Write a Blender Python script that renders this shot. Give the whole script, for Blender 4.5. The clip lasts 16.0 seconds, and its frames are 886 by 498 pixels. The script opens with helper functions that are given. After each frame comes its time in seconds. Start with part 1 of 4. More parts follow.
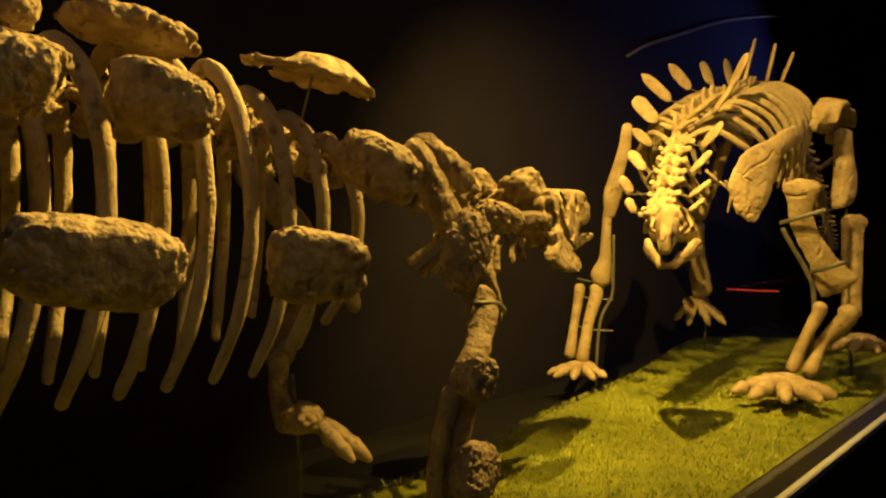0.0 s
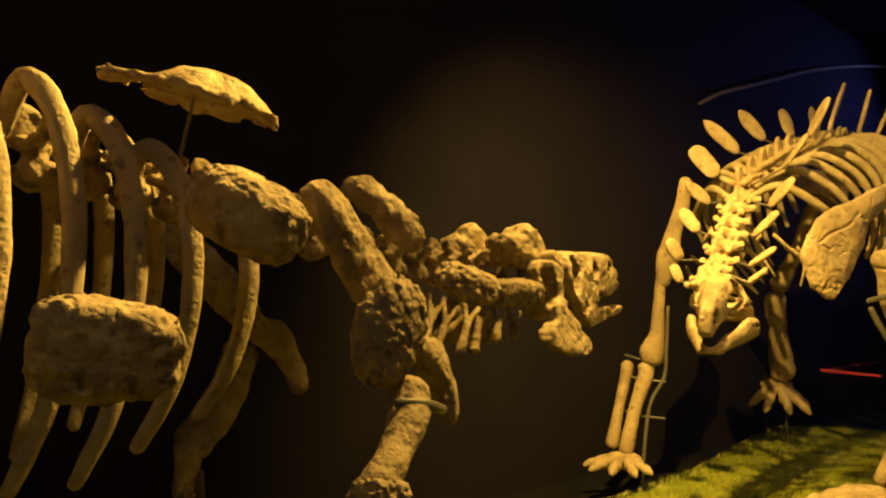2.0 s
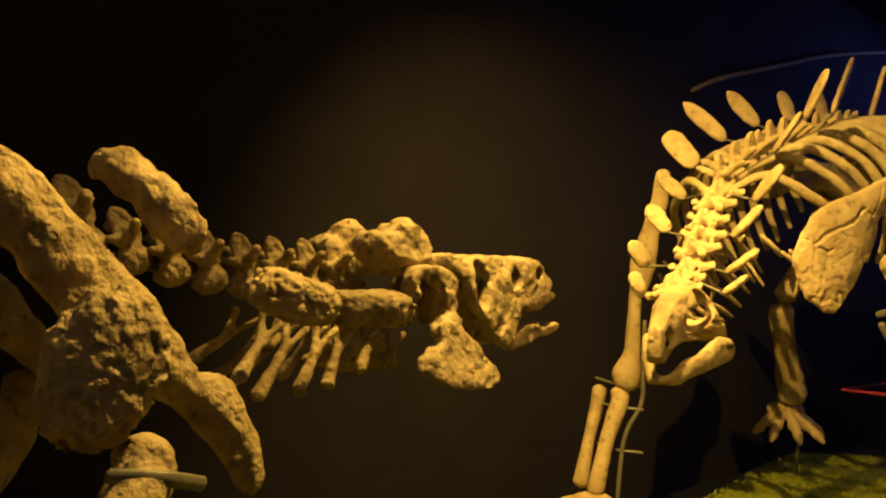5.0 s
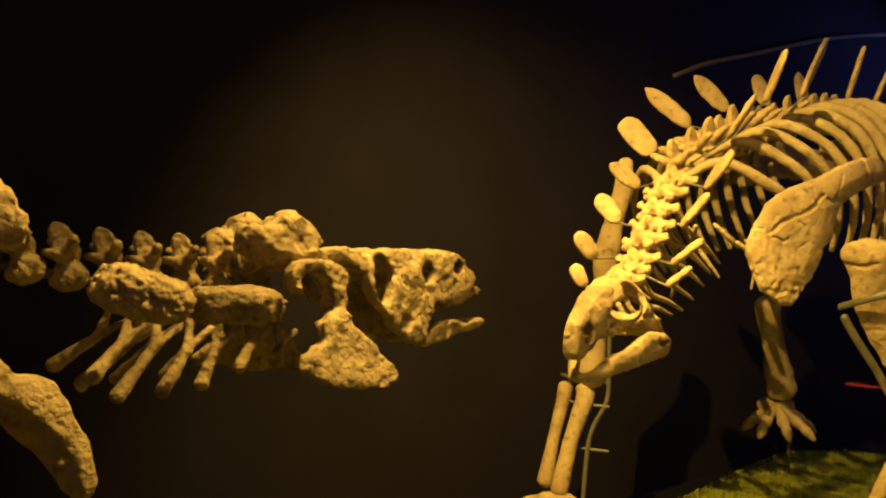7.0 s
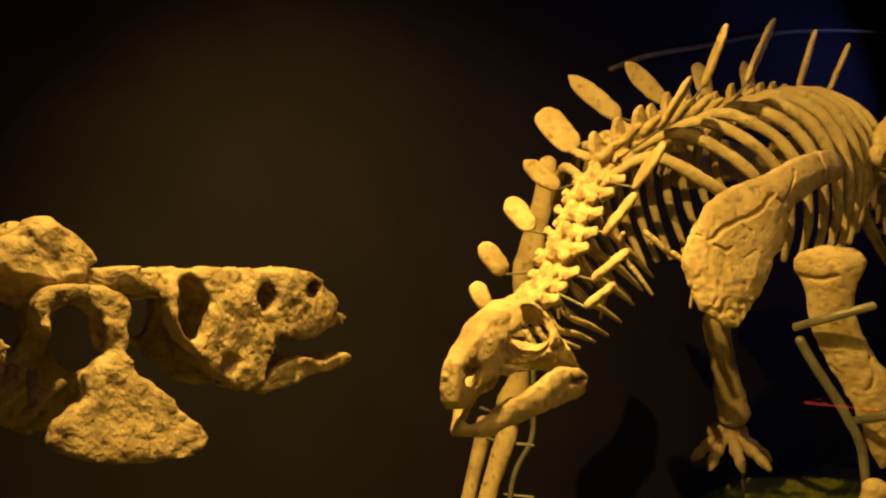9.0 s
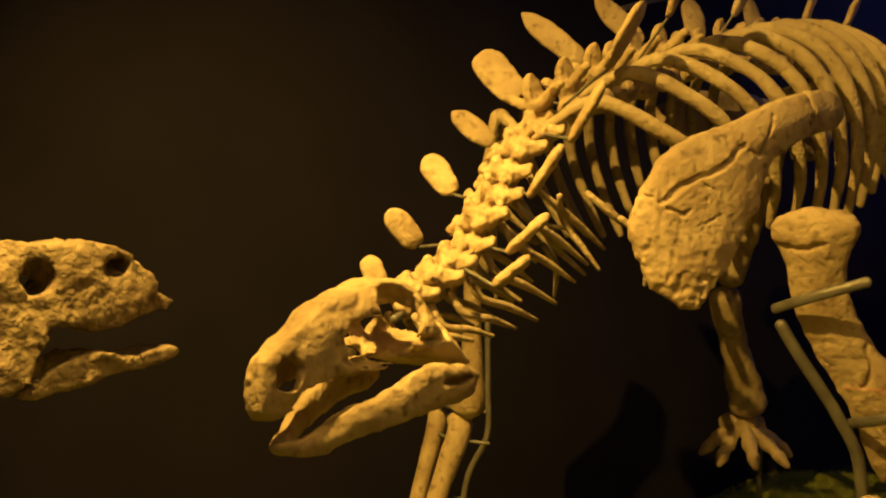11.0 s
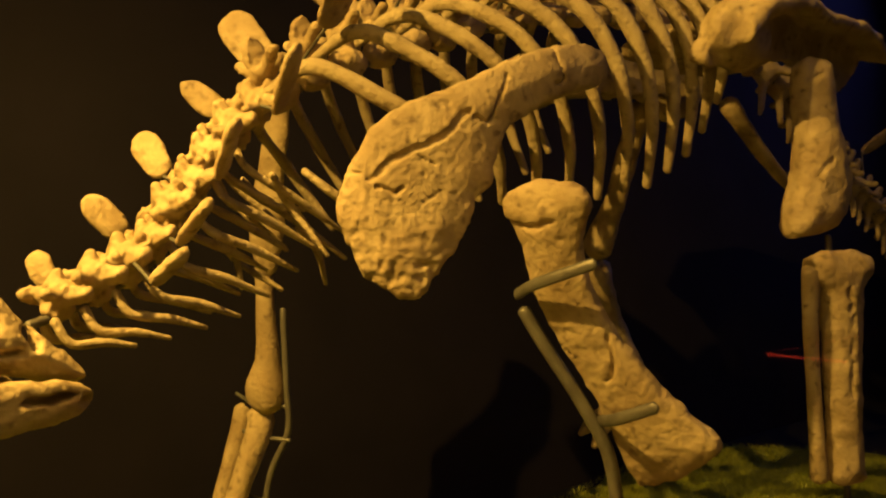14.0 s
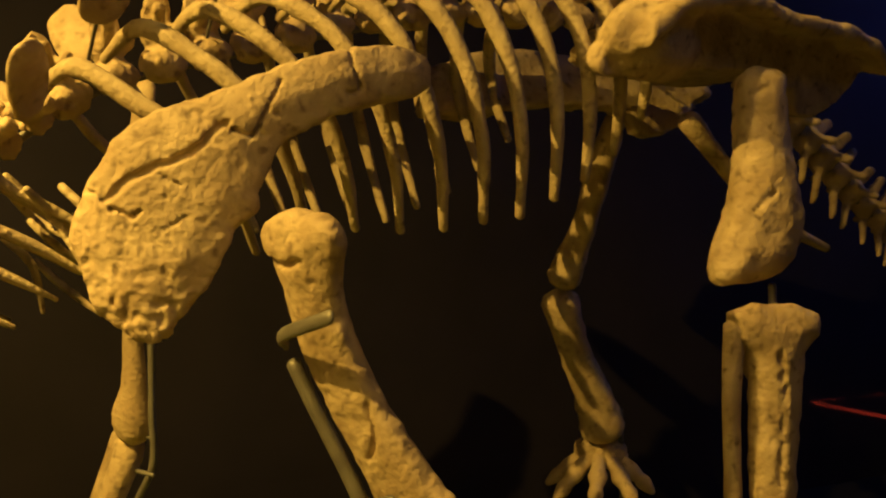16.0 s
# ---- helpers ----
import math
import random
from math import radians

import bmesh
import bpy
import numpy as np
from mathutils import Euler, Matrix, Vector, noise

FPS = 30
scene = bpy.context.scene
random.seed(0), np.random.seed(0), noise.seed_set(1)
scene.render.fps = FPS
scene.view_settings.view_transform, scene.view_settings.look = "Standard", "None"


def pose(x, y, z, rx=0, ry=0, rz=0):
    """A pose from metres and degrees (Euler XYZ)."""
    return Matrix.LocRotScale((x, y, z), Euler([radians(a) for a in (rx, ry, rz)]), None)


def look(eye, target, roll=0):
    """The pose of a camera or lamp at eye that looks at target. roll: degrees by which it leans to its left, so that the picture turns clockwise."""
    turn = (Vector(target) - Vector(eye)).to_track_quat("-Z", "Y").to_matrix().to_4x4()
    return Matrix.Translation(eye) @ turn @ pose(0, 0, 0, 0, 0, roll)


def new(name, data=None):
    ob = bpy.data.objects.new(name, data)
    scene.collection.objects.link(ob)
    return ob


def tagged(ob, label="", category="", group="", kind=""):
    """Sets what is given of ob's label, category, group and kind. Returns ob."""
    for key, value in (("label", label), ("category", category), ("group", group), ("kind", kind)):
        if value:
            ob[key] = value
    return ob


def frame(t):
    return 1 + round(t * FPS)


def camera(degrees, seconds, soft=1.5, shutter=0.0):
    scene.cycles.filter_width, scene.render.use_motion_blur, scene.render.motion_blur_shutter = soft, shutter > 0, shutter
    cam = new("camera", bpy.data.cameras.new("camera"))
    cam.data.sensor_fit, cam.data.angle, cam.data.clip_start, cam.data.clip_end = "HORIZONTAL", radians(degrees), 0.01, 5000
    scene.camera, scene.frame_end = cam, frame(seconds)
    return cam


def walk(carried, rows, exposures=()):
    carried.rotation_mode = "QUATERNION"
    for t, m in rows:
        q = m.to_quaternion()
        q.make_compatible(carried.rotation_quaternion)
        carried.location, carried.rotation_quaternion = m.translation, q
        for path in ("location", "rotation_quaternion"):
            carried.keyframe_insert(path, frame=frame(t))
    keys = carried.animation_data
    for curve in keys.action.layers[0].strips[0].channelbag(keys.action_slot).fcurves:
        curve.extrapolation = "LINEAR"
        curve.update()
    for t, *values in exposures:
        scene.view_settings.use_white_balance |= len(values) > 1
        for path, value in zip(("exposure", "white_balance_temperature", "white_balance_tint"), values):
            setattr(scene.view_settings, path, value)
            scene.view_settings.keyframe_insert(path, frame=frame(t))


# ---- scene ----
cam = camera(53.8, 16.0, soft=2.2)
METRES, EYE, TILT, LEAN, TURN = 4.5, 1.5, -1.5, 0.0, -52.0
ROWS = [
    (0.0, 0.0, 0.0, 0.0, 0.0, -0.0, -0.0),
    (0.5, 0.0246, 0.0333, -0.0028, -0.07, -0.03, -0.52),
    (1.0, 0.0691, 0.0553, 0.0009, 2.35, 0.01, -4.7),
    (1.5, 0.0817, 0.0791, 0.0007, 5.95, 0.44, -3.99),
    (2.0, 0.0792, 0.1259, 0.0123, 6.64, 3.43, -2.35),
    (2.5, 0.0915, 0.1519, 0.0108, 7.33, 2.75, -1.13),
    (3.0, 0.1213, 0.162, 0.012, 8.2, 2.42, -2.08),
    (3.5, 0.1445, 0.1706, 0.0111, 11.52, 1.65, -1.84),
    (4.0, 0.1457, 0.1975, 0.0137, 11.86, 1.77, -2.91),
    (4.5, 0.1411, 0.2351, 0.0209, 10.92, 3.55, -3.2),
    (5.0, 0.1487, 0.2601, 0.019, 8.87, 4.05, -2.16),
    (7.5, 0.2257, 0.3027, 0.0233, 11.6, 3.75, -1.57),
    (8.0, 0.2234, 0.3337, 0.0296, 10.74, 4.42, -1.53),
    (8.5, 0.2253, 0.3707, 0.0293, 8.54, 4.61, -0.64),
    (11.0, 0.303, 0.4999, 0.0338, 12.94, 2.98, -0.39),
    (11.5, 0.3279, 0.501, 0.0354, 13.56, 0.99, 0.03),
    (12.0, 0.3673, 0.4974, 0.0411, 14.25, -0.74, 0.37),
    (12.5, 0.3883, 0.5044, 0.0373, 14.37, -0.86, 0.83),
    (13.0, 0.3973, 0.5337, 0.04, 14.23, -0.38, 1.3),
    (13.5, 0.4021, 0.5629, 0.0421, 14.06, 0.1, 1.68),
    (14.0, 0.4215, 0.5752, 0.0432, 13.91, 0.74, 1.4),
    (14.5, 0.4635, 0.5771, 0.0451, 15.46, 0.91, -0.63),
    (15.0, 0.4958, 0.5819, 0.0479, 17.94, 0.68, -0.93),
    (15.5, 0.5098, 0.6277, 0.0482, 19.28, 0.63, -2.11),
    (16.0, 0.53, 0.6756, 0.0575, 22.42, 0.97, -1.5),
]
walk(cam, [(t, pose(0, 0, EYE, TILT, LEAN, TURN) @ pose(METRES * x, METRES * y, METRES * z, 90 + pitch, roll, yaw)) for t, x, y, z, yaw, pitch, roll in ROWS],
     [(0, 0.27, 6150, 9), (8.0, 0.08, 6300, 9), (11, -0.32, 6600, 15), (14, -0.27, 6600, 15), (16, 0, 6250, 9)])

# ---- world, lamps ----
world = bpy.data.worlds.new("world")
scene.world = world
world.use_nodes = True
world.node_tree.nodes["Background"].inputs[0].default_value = (0.12, 0.2, 0.6, 1)
world.node_tree.nodes["Background"].inputs[1].default_value = 0.01
WARM = (1.0, 0.60, 0.10)


def spot(eye, target, watts, angle, blend=0.7, size=0.02, color=WARM):
    d = bpy.data.lights.new("key_or_fill_spot", "SPOT")
    d.energy, d.shadow_soft_size, d.spot_size, d.spot_blend, d.color = watts, size, radians(angle), blend, color
    new("key_or_fill_spot", d).matrix_world = look(eye, target)


def area(eye, target, watts, sx, sy, color):
    d = bpy.data.lights.new("fill_panel", "AREA")
    d.shape, d.size, d.size_y, d.energy, d.color = "RECTANGLE", sx, sy, watts, color
    new("fill_panel", d).matrix_world = look(eye, target)


# main spot under the case ceiling between the two skeletons, placed by its shadows
spot((2.6, 1.4, 3.2), (3.95, 1.55, 1.35), 395, 102, 0.9, 0.012)
# unseen fill spots, added to brighten neck, head, armour, hip and shoulder
spot((2.65, 1.4, 3.2), (3.72, 1.64, 1.6), 300, 32, 0.9)
spot((2.8, 1.05, 3.25), (2.6, 1.55, 1.6), 190, 34, 0.9)
spot((2.75, 1.3, 3.35), (1.15, 1.45, 2.06), 800, 43, 0.8)
spot((4.5, 1.05, 3.35), (5.65, 1.35, 1.8), 70, 50, 0.9)
spot((2.75, 1.05, 3.2), (1.95, 1.36, 1.58), 330, 26, 0.8)
# unseen blue spot, added at the far end to tint the back wall
spot((8.6, 1.7, 3.3), (7.4, 2.6, 2.4), 27, 110, 0.9, 0.1, (0.2, 0.25, 1.0))
# dim bluish fills in front of the glass, added unseen as gallery light
area((0.2, 0.0, 3.55), (0.9, 1.4, 1.2), 2.6, 1.2, 0.5, (0.5, 0.7, 1.0))
area((5.0, 0.0, 3.55), (6.2, 1.5, 1.6), 3.5, 1.2, 0.5, (0.2, 0.3, 1.0))


# ---- materials ----
def mat(name, c1, c2, rough=0.8, scale=14.0, bump=0.4, fine=120.0, metal=0.0, spec=0.3, stain=None):
    m = bpy.data.materials.new(name)
    m.use_nodes = True
    nt = m.node_tree
    n, l = nt.nodes, nt.links
    b = n["Principled BSDF"]
    b.inputs["Roughness"].default_value, b.inputs["Metallic"].default_value = rough, metal
    b.inputs["Specular IOR Level"].default_value = spec
    tc, n1, n2, mix, bp = (n.new("ShaderNodeNewGeometry"), n.new("ShaderNodeTexNoise"), n.new("ShaderNodeTexNoise"),
                           n.new("ShaderNodeMix"), n.new("ShaderNodeBump"))
    n1.inputs["Scale"].default_value, n1.inputs["Detail"].default_value = scale, 5
    n2.inputs["Scale"].default_value, n2.inputs["Detail"].default_value = fine, 4
    for t in (n1, n2):
        l.new(tc.outputs["Position"], t.inputs["Vector"])
    r = n.new("ShaderNodeMapRange")
    r.inputs["From Min"].default_value, r.inputs["From Max"].default_value = 0.35, 0.65
    l.new(n1.outputs["Fac"], r.inputs["Value"])
    mix.data_type = "RGBA"
    mix.inputs["A"].default_value, mix.inputs["B"].default_value = (*c1, 1), (*c2, 1)
    l.new(r.outputs["Result"], mix.inputs["Factor"])
    out = mix.outputs["Result"]
    if stain:
        n3, r3, mx = n.new("ShaderNodeTexNoise"), n.new("ShaderNodeMapRange"), n.new("ShaderNodeMix")
        n3.inputs["Scale"].default_value, n3.inputs["Detail"].default_value = fine * 0.45, 6
        l.new(tc.outputs["Position"], n3.inputs["Vector"])
        r3.inputs["From Min"].default_value, r3.inputs["From Max"].default_value = 0.56, 0.72
        l.new(n3.outputs["Fac"], r3.inputs["Value"])
        mx.data_type = "RGBA"
        mx.inputs["B"].default_value = (*stain, 1)
        l.new(out, mx.inputs["A"])
        l.new(r3.outputs["Result"], mx.inputs["Factor"])
        out = mx.outputs["Result"]
    l.new(out, b.inputs["Base Color"])
    add = n.new("ShaderNodeMath")
    add.operation = "ADD"
    l.new(n1.outputs["Fac"], add.inputs[0])
    l.new(n2.outputs["Fac"], add.inputs[1])
    bp.inputs["Strength"].default_value, bp.inputs["Distance"].default_value = bump, 0.009
    l.new(add.outputs["Value"], bp.inputs["Height"])
    l.new(bp.outputs["Normal"], b.inputs["Normal"])
    return m


BONE = mat("bone_cast", (0.55, 0.43, 0.26), (0.38, 0.28, 0.16), 0.68, 13, 0.5, 95, stain=(0.21, 0.15, 0.085))
ROCK = mat("fossil_armour", (0.46, 0.36, 0.22), (0.27, 0.20, 0.12), 0.85, 20, 1.0, 75, stain=(0.16, 0.12, 0.08))
RIBM = mat("rib_bone", (0.46, 0.37, 0.23), (0.36, 0.28, 0.17), 0.72, 14, 0.6, 95, stain=(0.19, 0.14, 0.085))
STEEL = mat("grey_steel", (0.20, 0.19, 0.17), (0.13, 0.12, 0.11), 0.45, 20, 0.15, 90, metal=0.3)
TURF = mat("turf", (0.34, 0.36, 0.016), (0.2, 0.235, 0.01), 0.75, 9, 1.0, 160)
BLADE = mat("turf_blade", (0.42, 0.44, 0.02), (0.22, 0.27, 0.012), 0.42, 30, 0.1, 200, spec=0.6)
WALL = mat("dark_board", (0.019, 0.0155, 0.027), (0.014, 0.0115, 0.02), 0.9, 3, 0.1, 60)
BLACK = mat("black_paint", (0.008, 0.008, 0.01), (0.012, 0.012, 0.014), 0.6, 5, 0.1, 60)
WHITE = mat("pale_trim", (0.6, 0.6, 0.62), (0.5, 0.5, 0.53), 0.4, 8, 0.05, 90)
FLOORM = mat("gallery_floor", (0.02, 0.022, 0.035), (0.015, 0.016, 0.026), 0.5, 4, 0.1, 60)


# ---- shaping tools ----
def vnoise(P, s, seed):
    tab = np.random.RandomState(seed).rand(16, 16, 16) * 2 - 1
    Q = P * s + seed * 3.7
    i = np.floor(Q).astype(int)
    f = Q - i
    f = f * f * (3 - 2 * f)
    out = 0.0
    for a in (0, 1):
        for b in (0, 1):
            for c in (0, 1):
                w = (f[:, 0] if a else 1 - f[:, 0]) * (f[:, 1] if b else 1 - f[:, 1]) * (f[:, 2] if c else 1 - f[:, 2])
                out = out + w * tab[(i[:, 0] + a) % 16, (i[:, 1] + b) % 16, (i[:, 2] + c) % 16]
    return out


def fbm(P, s, seed, n=3):
    return sum(vnoise(P, s * 2.1 ** k, seed + k) * 0.5 ** k for k in range(n))


def smin(a, b, k):
    h = np.clip(0.5 + 0.5 * (b - a) / k, 0, 1)
    return b + (a - b) * h - k * h * (1 - h)


def capsule(P, a, b, ra, rb):
    a, b = np.array(a, float), np.array(b, float)
    d = b - a
    t = np.clip(((P - a) @ d) / (d @ d), 0, 1)
    return np.linalg.norm(P - a - t[:, None] * d, axis=1) - (ra + (rb - ra) * t)


def ellipsoid(P, c, r):
    q, r = P - np.array(c, float), np.array(r, float)
    k0, k1 = np.linalg.norm(q / r, axis=1), np.linalg.norm(q / r ** 2, axis=1) + 1e-9
    return k0 * (k0 - 1) / k1


def rounded(poly, times=1):
    p = np.array(poly, float)
    for _ in range(times):
        q = np.roll(p, -1, axis=0)
        p = np.stack([0.75 * p + 0.25 * q, 0.25 * p + 0.75 * q], 1).reshape(-1, 2)
    return p


def polygon(a, b, poly):
    """Signed distance to an outline, less than nought inside."""
    d, s = np.full(len(a), 1e9), np.ones(len(a))
    n = len(poly)
    for i in range(n):
        (x0, y0), (x1, y1) = poly[i], poly[i - 1]
        ex, ey = x1 - x0, y1 - y0
        wx, wy = a - x0, b - y0
        t = np.clip((wx * ex + wy * ey) / (ex * ex + ey * ey + 1e-12), 0, 1)
        d = np.minimum(d, (wx - ex * t) ** 2 + (wy - ey * t) ** 2)
        c1, c2, c3 = b >= y0, b < y1, ex * wy > ey * wx
        s = np.where((c1 & c2 & c3) | (~c1 & ~c2 & ~c3), -s, s)
    return s * np.sqrt(d)


def local(P, o, u, v):
    o, u, v = (np.array(k, float) for k in (o, u, v))
    n = np.cross(u, v)
    n /= np.linalg.norm(n)
    q = (P - o) @ np.linalg.inv(np.stack([u, v, n], 1)).T
    return q[:, 0], q[:, 1], q[:, 2]


def shell(f, lo, hi, h):
    """The surface f = 0 inside a box, as points and four-sided faces."""
    lo, hi = np.array(lo, float), np.array(hi, float)
    n = np.ceil((hi - lo) / h).astype(int) + 1
    # a coarse look first, then the fine points near the surface alone
    q = 4
    m = -(-n // q) + 1
    g = np.stack(np.meshgrid(*[np.arange(k) for k in m], indexing="ij"), -1).reshape(-1, 3)
    rough = f(lo + (g * q + (q - 1) / 2) * h).reshape(m)
    near = np.abs(rough) < 3.2 * h + 0.008
    val = np.repeat(np.repeat(np.repeat(rough, q, 0), q, 1), q, 2)[:n[0], :n[1], :n[2]].copy()
    g = np.argwhere(np.repeat(np.repeat(np.repeat(near, q, 0), q, 1), q, 2)[:n[0], :n[1], :n[2]])
    val[tuple(g.T)] = f(lo + g * h)
    val = np.where(val == 0, 1e-6, val)
    s = val < 0
    m = n - 1
    cnt, pos = np.zeros(m), np.zeros((*m, 3))
    cut = lambda arr, o: arr[o[0]:o[0] + m[0], o[1]:o[1] + m[1], o[2]:o[2] + m[2]]
    for axis in range(3):
        e = np.eye(3, dtype=int)[axis]
        for p in range(2):
            for q in range(2):
                o = np.zeros(3, int)
                o[(axis + 1) % 3], o[(axis + 2) % 3] = p, q
                va, vb = cut(val, o), cut(val, o + e)
                x = (va < 0) != (vb < 0)
                t = np.where(x, va / np.where(x, va - vb, 1), 0)
                cnt += x
                pos += np.where(x[..., None], o + t[..., None] * e, 0)
    act = cnt > 0
    idx = np.full(m, -1)
    idx[act] = np.arange(act.sum())
    base = np.argwhere(act)
    verts = lo + (base + pos[act] / cnt[act][:, None]) * h
    faces = []
    for axis in range(3):
        b_, c_ = (axis + 1) % 3, (axis + 2) % 3
        e = np.eye(3, dtype=int)
        a0 = s[tuple(slice(0, -1) if k == axis else slice(None) for k in range(3))]
        a1 = s[tuple(slice(1, None) if k == axis else slice(None) for k in range(3))]
        E = np.argwhere(a0 != a1)
        E = E[(E[:, b_] > 0) & (E[:, c_] > 0) & (E[:, b_] < m[b_]) & (E[:, c_] < m[c_])]
        if not len(E):
            continue
        quad = np.stack([idx[tuple((E - k).T)] for k in (e[b_] + e[c_], e[c_], 0 * e[b_], e[b_])], 1)
        flip = ~s[tuple(E.T)]
        quad[flip] = quad[flip][:, ::-1]
        faces.append(quad)
    return verts, np.concatenate(faces)


def mesh_of(name, verts, faces, material, smooth=True):
    me = bpy.data.meshes.new(name)
    me.from_pydata([tuple(v) for v in verts], [], [tuple(int(i) for i in f) for f in faces])
    me.materials.append(material)
    if smooth:
        me.polygons.foreach_set("use_smooth", [True] * len(me.polygons))
    me.update()
    return me


PLACES = {}


def thing(name, base, label, category, group="", kind=""):
    ob = new(name)
    ob.empty_display_size = 0.1
    ob.location = base
    PLACES[ob.name] = Matrix.Translation(base)
    return tagged(ob, label, category, group, kind)


def put(name, me, parent=None, label="", m=None):
    """Links a mesh as one object; a child keeps its place in the world."""
    ob = new(name, me)
    m = m or Matrix()
    ob.matrix_basis = m
    PLACES[ob.name] = m
    if parent:
        ob.parent = parent
        ob.matrix_parent_inverse = PLACES[parent.name].inverted()
    return tagged(ob, label)


def centred(name, verts, faces, material, parent=None, label="", smooth=True):
    c = (verts.min(0) + verts.max(0)) / 2
    return put(name, mesh_of(name, verts - c, faces, material, smooth), parent, label, Matrix.Translation(c))


def solid(name, f, lo, hi, h, material, parent=None, label=""):
    return centred(name, *shell(f, lo, hi, h), material, parent, label)


def spline(pts, k):
    p = [np.array(q, float) for q in pts]
    p = [2 * p[0] - p[1], *p, 2 * p[-1] - p[-2]]
    out = []
    for i in range(1, len(p) - 2):
        for j in range(k):
            t = j / k
            out.append(0.5 * (2 * p[i] + (p[i + 1] - p[i - 1]) * t + (2 * p[i - 1] - 5 * p[i] + 4 * p[i + 1] - p[i + 2]) * t * t
                              + (3 * p[i] - p[i - 1] - 3 * p[i + 1] + p[i + 2]) * t ** 3))
    out.append(p[-2])
    return np.array(out)


def sweep(pts, radii, k=6, seg=10, flat=1.0, side=(0, 1, 0), rough=0.0, seed=1, closed_ends=True):
    """A tube along a curve: radii at the points, flat squeezes it along the direction side."""
    rows = spline([(*p, r) for p, r in zip(pts, radii)], k)
    P, R = rows[:, :3], np.maximum(rows[:, 3], 1e-4)
    T = np.gradient(P, axis=0)
    T /= np.linalg.norm(T, axis=1)[:, None]
    if closed_ends:
        P = np.concatenate([[P[0] - T[0] * R[0] * 0.6, P[0] - T[0] * R[0] * 0.35], P, [P[-1] + T[-1] * R[-1] * 0.35, P[-1] + T[-1] * R[-1] * 0.6]])
        T = np.concatenate([T[:1], T[:1], T, T[-1:], T[-1:]])
        R = np.concatenate([[R[0] * 0.3, R[0] * 0.75], R, [R[-1] * 0.75, R[-1] * 0.3]])
    S = np.array(side, float) - T * (T @ np.array(side, float))[:, None]
    S /= np.linalg.norm(S, axis=1)[:, None] + 1e-9
    U = np.cross(T, S)
    ang = np.arange(seg) / seg * 2 * np.pi
    V = P[:, None] + R[:, None, None] * (flat * np.cos(ang)[None, :, None] * S[:, None] + np.sin(ang)[None, :, None] * U[:, None])
    V = V.reshape(-1, 3)
    if rough:
        c = np.repeat(P, seg, 0)
        V = c + (V - c) * (1 + rough * fbm(V, 28, seed))[:, None]
    n = len(P)
    F = [(i * seg + j, i * seg + (j + 1) % seg, (i + 1) * seg + (j + 1) % seg, (i + 1) * seg + j) for i in range(n - 1) for j in range(seg)]
    F += [tuple(range(seg))[::-1], tuple((n - 1) * seg + j for j in range(seg))]
    return V, F


def stick(name, pts, radii, material, parent, label="", **kw):
    return centred(name, *sweep(pts, radii, **kw), material, parent, label)


def blade(name, tip, base, width, normal, material, parent, label="", thick=0.011, point=0.6, seed=1):
    """A flat bony plate from base to tip: point near 1 is sharp, near 0 round."""
    tip, base = np.array(tip, float), np.array(base, float)
    v = tip - base
    L = np.linalg.norm(v)
    v /= L
    n = np.array(normal, float)
    n -= v * (n @ v)
    n /= np.linalg.norm(n)
    u = np.cross(v, n)
    w = width / 2
    top = w * (1 - point)
    poly = rounded([(-0.62 * w, -0.01 * L), (0.62 * w, 0.0), (0.95 * w, 0.3 * L), (w, 0.6 * L), (0.75 * w + 0.25 * top, 0.84 * L), (0.5 * top, L),
                    (-0.5 * top, L), (-0.75 * w - 0.25 * top, 0.82 * L), (-w, 0.55 * L), (-0.95 * w, 0.25 * L)], 2)

    def f(P):
        a, b, c = local(P, base, u, v)
        d = polygon(a, b, poly)
        t = thick * (0.35 + 0.65 * np.sqrt(np.clip(-d / (0.7 * w), 0, 1)))
        return np.maximum(d, np.abs(c) - t) + 0.0022 * fbm(P, 45, seed)

    r = np.abs(u) * w + np.abs(n) * thick + 0.012
    lo, hi = np.minimum(tip, base) - r, np.maximum(tip, base) + r
    return solid(name, f, lo, hi, 0.0045, material, parent, label)


def boulder(name, c, size, turn, material, parent, label="", power=3.2, rough=0.16, seed=1, h=None):
    """A rugged block of bone armour."""
    R = np.array(Euler([radians(a) for a in turn]).to_matrix())
    r = np.array(size, float) / 2
    c = np.array(c, float)

    def f(P):
        q = (P - c) @ R / r
        s = 1 / np.mean(r)
        d = ((np.abs(q) ** power).sum(1)) ** (1 / power) - 1 + rough * 1.1 * vnoise(P, 0.6 * s, seed) + 0.55 * rough * fbm(P, 1.7 * s, seed + 3, 2)
        d = d + 0.5 * rough * (np.abs(fbm(P, 3.4 * s, seed + 8, 3)) - 0.2) + 0.5 * rough * np.clip(vnoise(P, 5.5 * s, seed + 12) - 0.35, 0, 1)
        return d * r.min() + 0.0022 * fbm(P, 95, seed + 15, 2) + 0.006 * np.clip(vnoise(P, 62, seed + 17) - 0.3, 0, 1)

    e = np.abs(R) @ r * 1.3 + 0.01
    return solid(name, f, c - e, c + e, h or max(size) / 54, material, parent, label)


